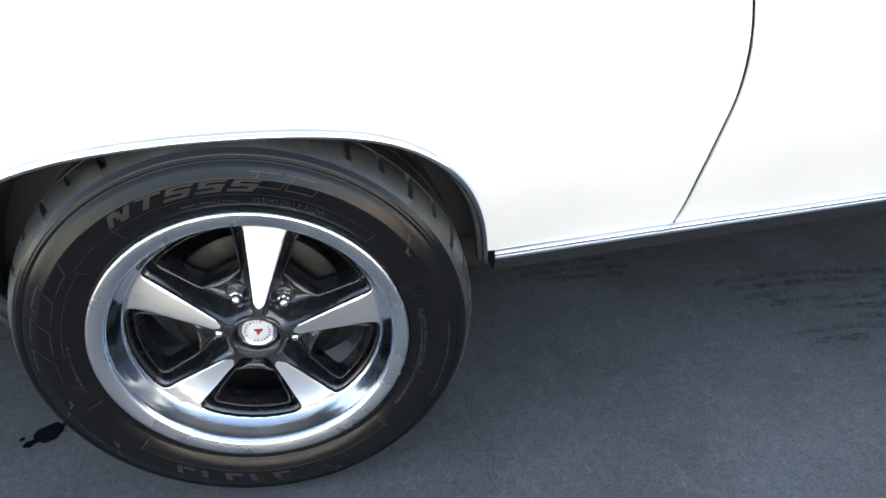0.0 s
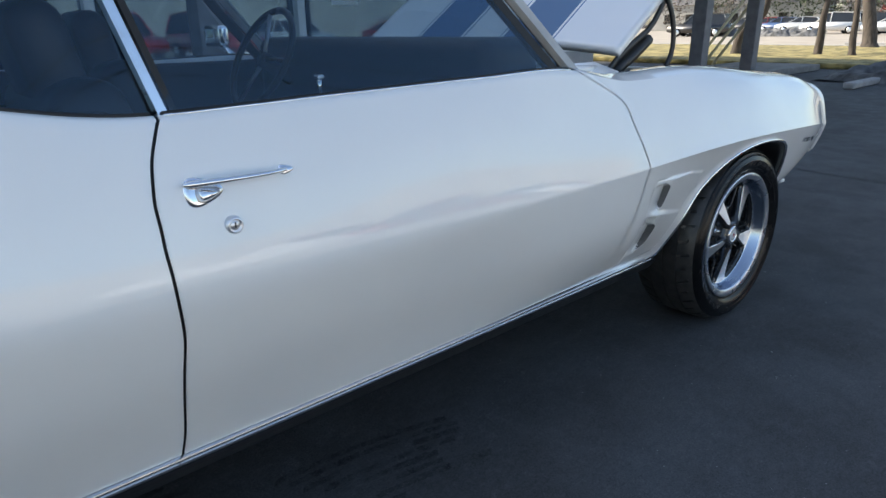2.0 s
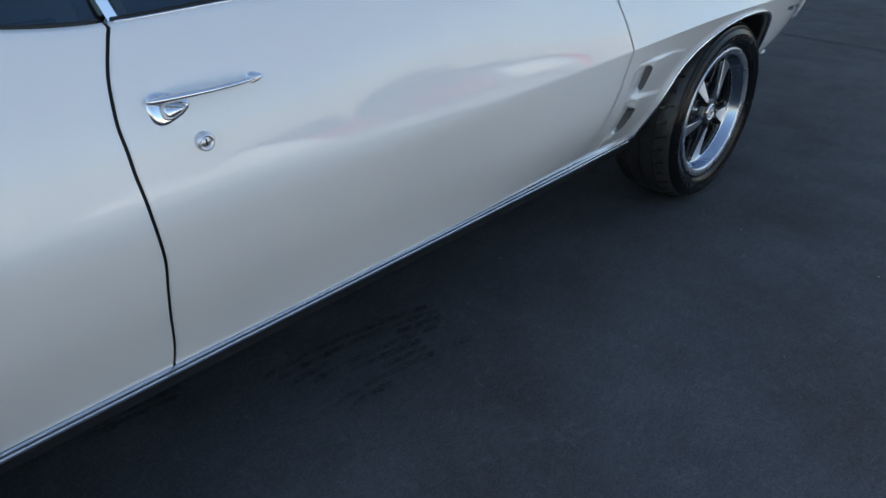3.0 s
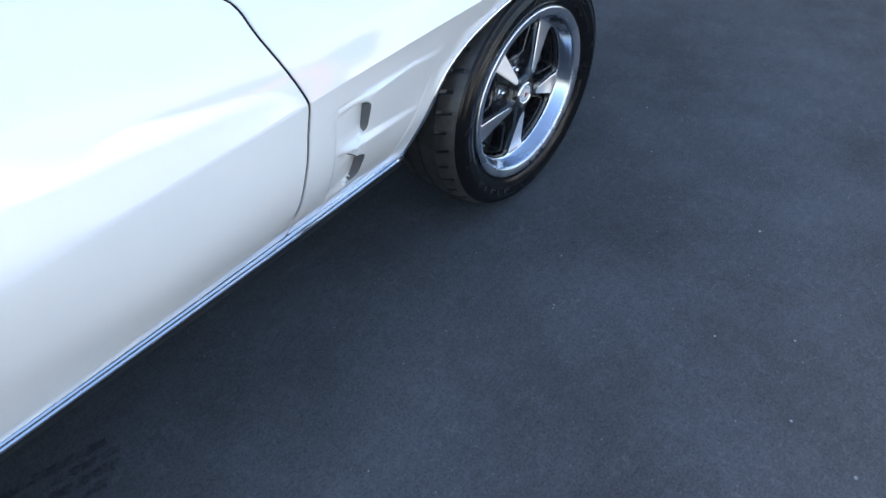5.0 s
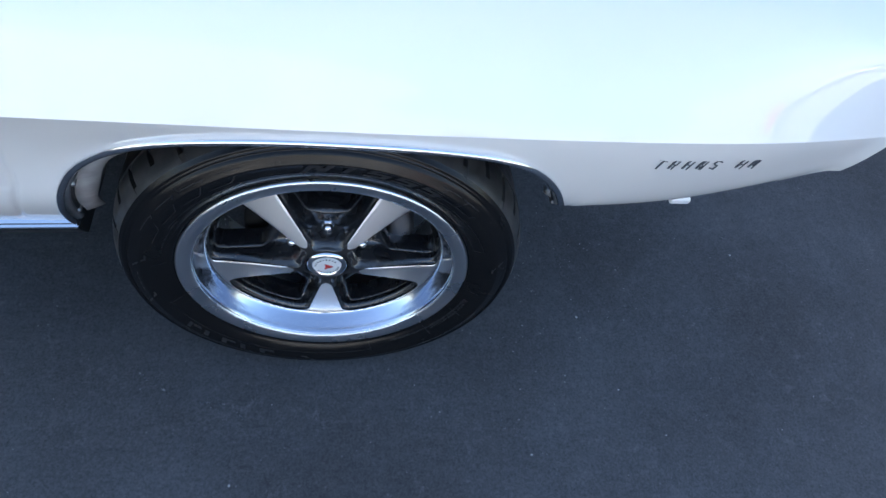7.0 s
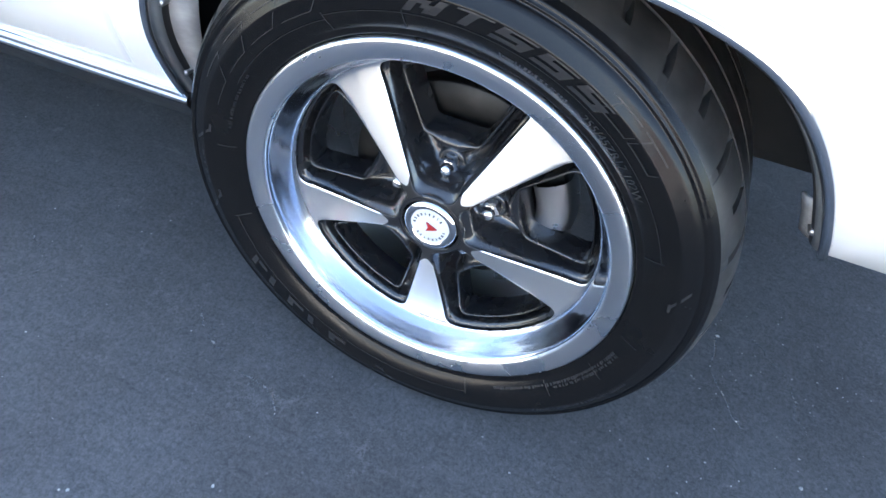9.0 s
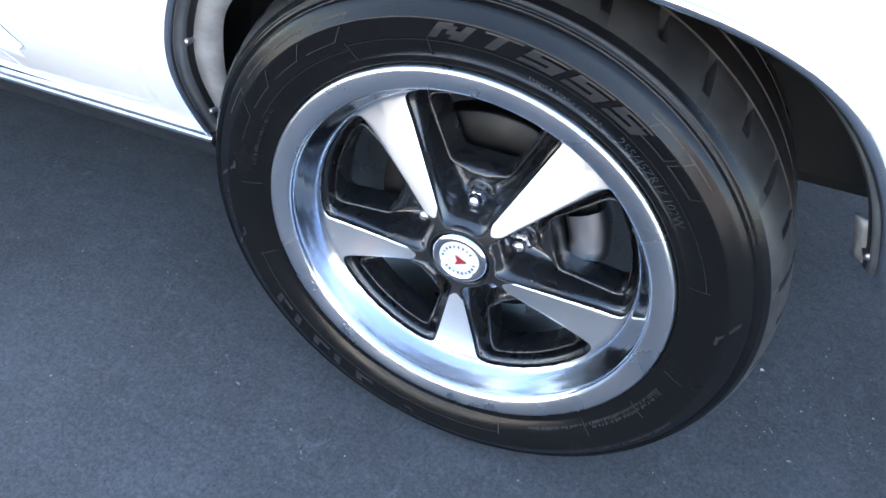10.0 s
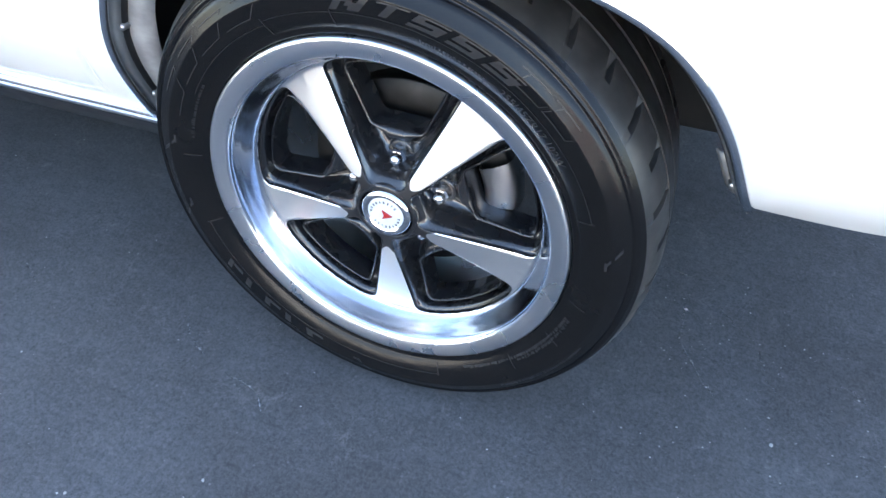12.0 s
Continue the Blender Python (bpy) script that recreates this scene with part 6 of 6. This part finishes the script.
PWHITE, PRED, PBLUE, PDARK, PSILV, PMAR = (car_paint(n_, c_) for n_, c_ in (("parked_white", (0.75, 0.75, 0.74)), ("parked_red", (0.42, 0.02, 0.015)), ("parked_blue", (0.05, 0.10, 0.22)), ("parked_black", (0.02, 0.02, 0.022)), ("parked_silver", (0.40, 0.42, 0.44)), ("parked_maroon", (0.25, 0.015, 0.02))))
LOTCARS = [(64, 19.6, 95, PWHITE, True, "white station wagon parked in the far lot"), (66, 22.6, 95, PSILV, False, "silver sedan parked in the far lot"), (67, 24.8, 95, PBLUE, False, "blue sedan parked in the far lot"),
           (68, 26.4, 92, PMAR, False, "maroon sedan parked in the far lot"), (69, 29.0, 92, PDARK, False, "black sedan parked in the far lot"), (52, 25.4, 100, PDARK, True, "black wagon parked in the far lot"),
           (66, 17.4, 90, PDARK, True, "black wagon parked near the road"), (58, 13.2, 95, PSILV, False, "silver sedan parked near the road"), (74, 17.0, 90, PBLUE, False, "blue sedan in the far row"), (80, 21.5, 90, PSILV, True, "silver wagon in the far row"), (84, 26.0, 90, PRED, False, "red sedan in the far row")]
for x, y, a, p_, s_, lab in LOTCARS:
    tagged(parked_car(pose(x, y, 0.02, 0, 0, a), p_, s_, 1), lab, "car", group="parked cars")
for x, y, a, p_, s_, lab in ((25.5, -17.4, 60, PRED, False, "red sedan parked across the asphalt"), (11.4, -11.2, 80, PMAR, True, "maroon wagon parked across the asphalt"), (14.8, -11.6, 92, PWHITE, False, "white sedan parked across the asphalt"), (8.1, -12.4, 88, PRED, True, "red wagon parked across the asphalt")):
    tagged(parked_car(pose(x, y, 0.0, 0, 0, a), p_, s_, 1), lab, "car", group="parked cars")

# street side: unseen pale ground and plain wall, added to bounce sunlight
bounce_lot = part("pavement", box(-60, 70, -60, -2.7, 0.0, 0.02), BOUNCE_PAVE, None)
tagged(bounce_lot, "unseen pale ground added to bounce sunlight onto the car", "pavement", kind="structure")

# unseen snow along the pavement, added for a bright reflected streak and bounce
for i, (x, h) in enumerate(((-14, 0.7), (-4.5, 0.6), (17, 0.7), (36, 0.8))):
    heap(x, -15.5 - 0.6 * (i % 2), 5.0, 1.3, h, "unseen white snow bank added for reflections in the paint", CLEANSNOW)
heap(4.7, -9.6, 2.4, 0.9, 1.3, "unseen white snow pile added for a bright streak in the paint", CLEANSNOW)

# ---- distance ----
FARWALL = vary(mat("far_wall", (0.45, 0.43, 0.40), 0.9), 0.4, (0.36, 0.35, 0.33), (0.52, 0.50, 0.46))
ROOFM = vary(mat("far_roof", (0.16, 0.15, 0.15), 0.9), 0.6, (0.12, 0.11, 0.11), (0.20, 0.19, 0.18))
FOLI = vary(mat("conifer_green", (0.03, 0.05, 0.025), 0.9), 1.5, (0.018, 0.032, 0.016), (0.055, 0.075, 0.035))
TWIG = vary(mat("bare_wood", (0.12, 0.10, 0.085), 0.95), 0.8, (0.08, 0.065, 0.055), (0.18, 0.15, 0.13))
SHRUB = vary(mat("red_shrub", (0.22, 0.06, 0.05), 0.95), 2, (0.15, 0.04, 0.035), (0.28, 0.09, 0.07))


def house(x, y, a, w, d, h, lab):
    hs = new("house")
    tagged(hs, lab, "house", group="far houses")
    part("wall", box(-w / 2, w / 2, -d / 2, d / 2, 0, h), FARWALL, hs)
    bm = bmesh.new()
    v = [bm.verts.new(p) for p in ((-w / 2 - 0.3, -d / 2 - 0.3, h), (w / 2 + 0.3, -d / 2 - 0.3, h), (w / 2 + 0.3, d / 2 + 0.3, h), (-w / 2 - 0.3, d / 2 + 0.3, h), (-w / 2 - 0.3, 0, h + 1.6), (w / 2 + 0.3, 0, h + 1.6))]
    for f_ in ((0, 1, 5, 4), (2, 3, 4, 5), (0, 4, 3), (1, 2, 5), (0, 3, 2, 1)):
        bm.faces.new([v[i] for i in f_])
    part("roof", bm, ROOFM, hs)
    for i in range(int(w // 3)):
        xx = -w / 2 + 1.5 + 3 * i
        for s in (-1, 1):
            part("window", box(xx - 0.5, xx + 0.5, s * d / 2 - 0.03, s * d / 2 + 0.03, 1.0, 2.2), DGLASS, hs)
    hs.matrix_world = pose(x, y, 0, 0, 0, a)


house(96, 42, 100, 22, 10, 3.4, "low pale house beyond the far lot")
house(112, 24, 95, 18, 9, 3.6, "low pale house beyond the parked cars")
house(105, 8, 90, 16, 9, 3.2, "low pale house by the road")
house(8, -52, 0, 26, 10, 3.6, "low pale building across the road")
house(-28, -50, 5, 20, 10, 3.4, "low pale building across the road")
house(48, -46, -10, 24, 10, 3.6, "low pale building across the road")
rg = random.Random(11)


def clumps(name, boxes, material, label, cat):
    """Many small ragged leaves and twigs, joined."""
    vs, fs = [], []
    for cx, cy, h, r, n, cone in boxes:
        for _ in range(n):
            t = rg.random()
            rr = r * ((1 - t) if cone else math.sqrt(max(0.05, 1 - (2 * t - 1) ** 2))) * math.sqrt(rg.random())
            a = rg.uniform(0, 6.283)
            p = Vector((cx + rr * math.cos(a), cy + rr * math.sin(a), 0.4 + t * h))
            s = rg.uniform(0.12, 0.4)
            d1 = Vector((rg.uniform(-1, 1), rg.uniform(-1, 1), rg.uniform(-1, 1))).normalized() * s
            d2 = Vector((rg.uniform(-1, 1), rg.uniform(-1, 1), rg.uniform(-1, 1))).normalized() * s
            k = len(vs)
            vs += [p, p + d1, p + d2]
            fs.append((k, k + 1, k + 2))
    o = mesh_ob(name, vs, fs, material, None, "", False)
    tagged(o, label, cat, kind="stuff")


clumps("conifer_wood", [(90 + rg.uniform(-6, 10), 12 + 3.0 * i + rg.uniform(-1, 1), rg.uniform(8, 14), rg.uniform(2, 3.2), 900, True) for i in range(14)] + [(-40 + 9 * i, -62 + rg.uniform(-5, 5), rg.uniform(7, 12), 3, 500, True) for i in range(12)], FOLI, "dark green conifers beyond the lot", "trees")
clumps("far_bare_wood", [(85 + rg.uniform(-6, 14), 10 + 2.6 * i + rg.uniform(-1, 1), rg.uniform(6, 10), rg.uniform(2, 3.5), 700, False) for i in range(18)] + [(-50 + 7 * i, -58 + rg.uniform(-5, 5), rg.uniform(6, 10), 3.5, 500, False) for i in range(16)], TWIG, "bare brown woods beyond the lot", "trees")
clumps("shrub", [(78, 15.5 + 1.6 * i, 2.4, 1.4, 700, False) for i in range(3)], SHRUB, "dark red bare shrub by the far lot", "shrub")

# overhead cables across the road behind, seen in the glass
CABLE = mat("cable_black", (0.01, 0.01, 0.01), 0.7)
for k, (yy, zz) in enumerate(((-11.0, 8.9), (-11.4, 8.4))):
    o = tube("overhead_cable", [(x, yy, zz + 0.0004 * x * x) for x in range(-60, 81, 10)], 0.016, CABLE, None, n=5)
    tagged(o, "black overhead cable across the road", "cable", group="overhead cables")

# unseen wall, added so its sunlit face warms the car's lower side
far_side = part("bounce_wall", box(-34, 60, -28.4, -28, 0.0, 5.0), FARWALL, None)
tagged(far_side, "unseen plain pale wall added to bounce sunlight onto the car", "wall", kind="structure")
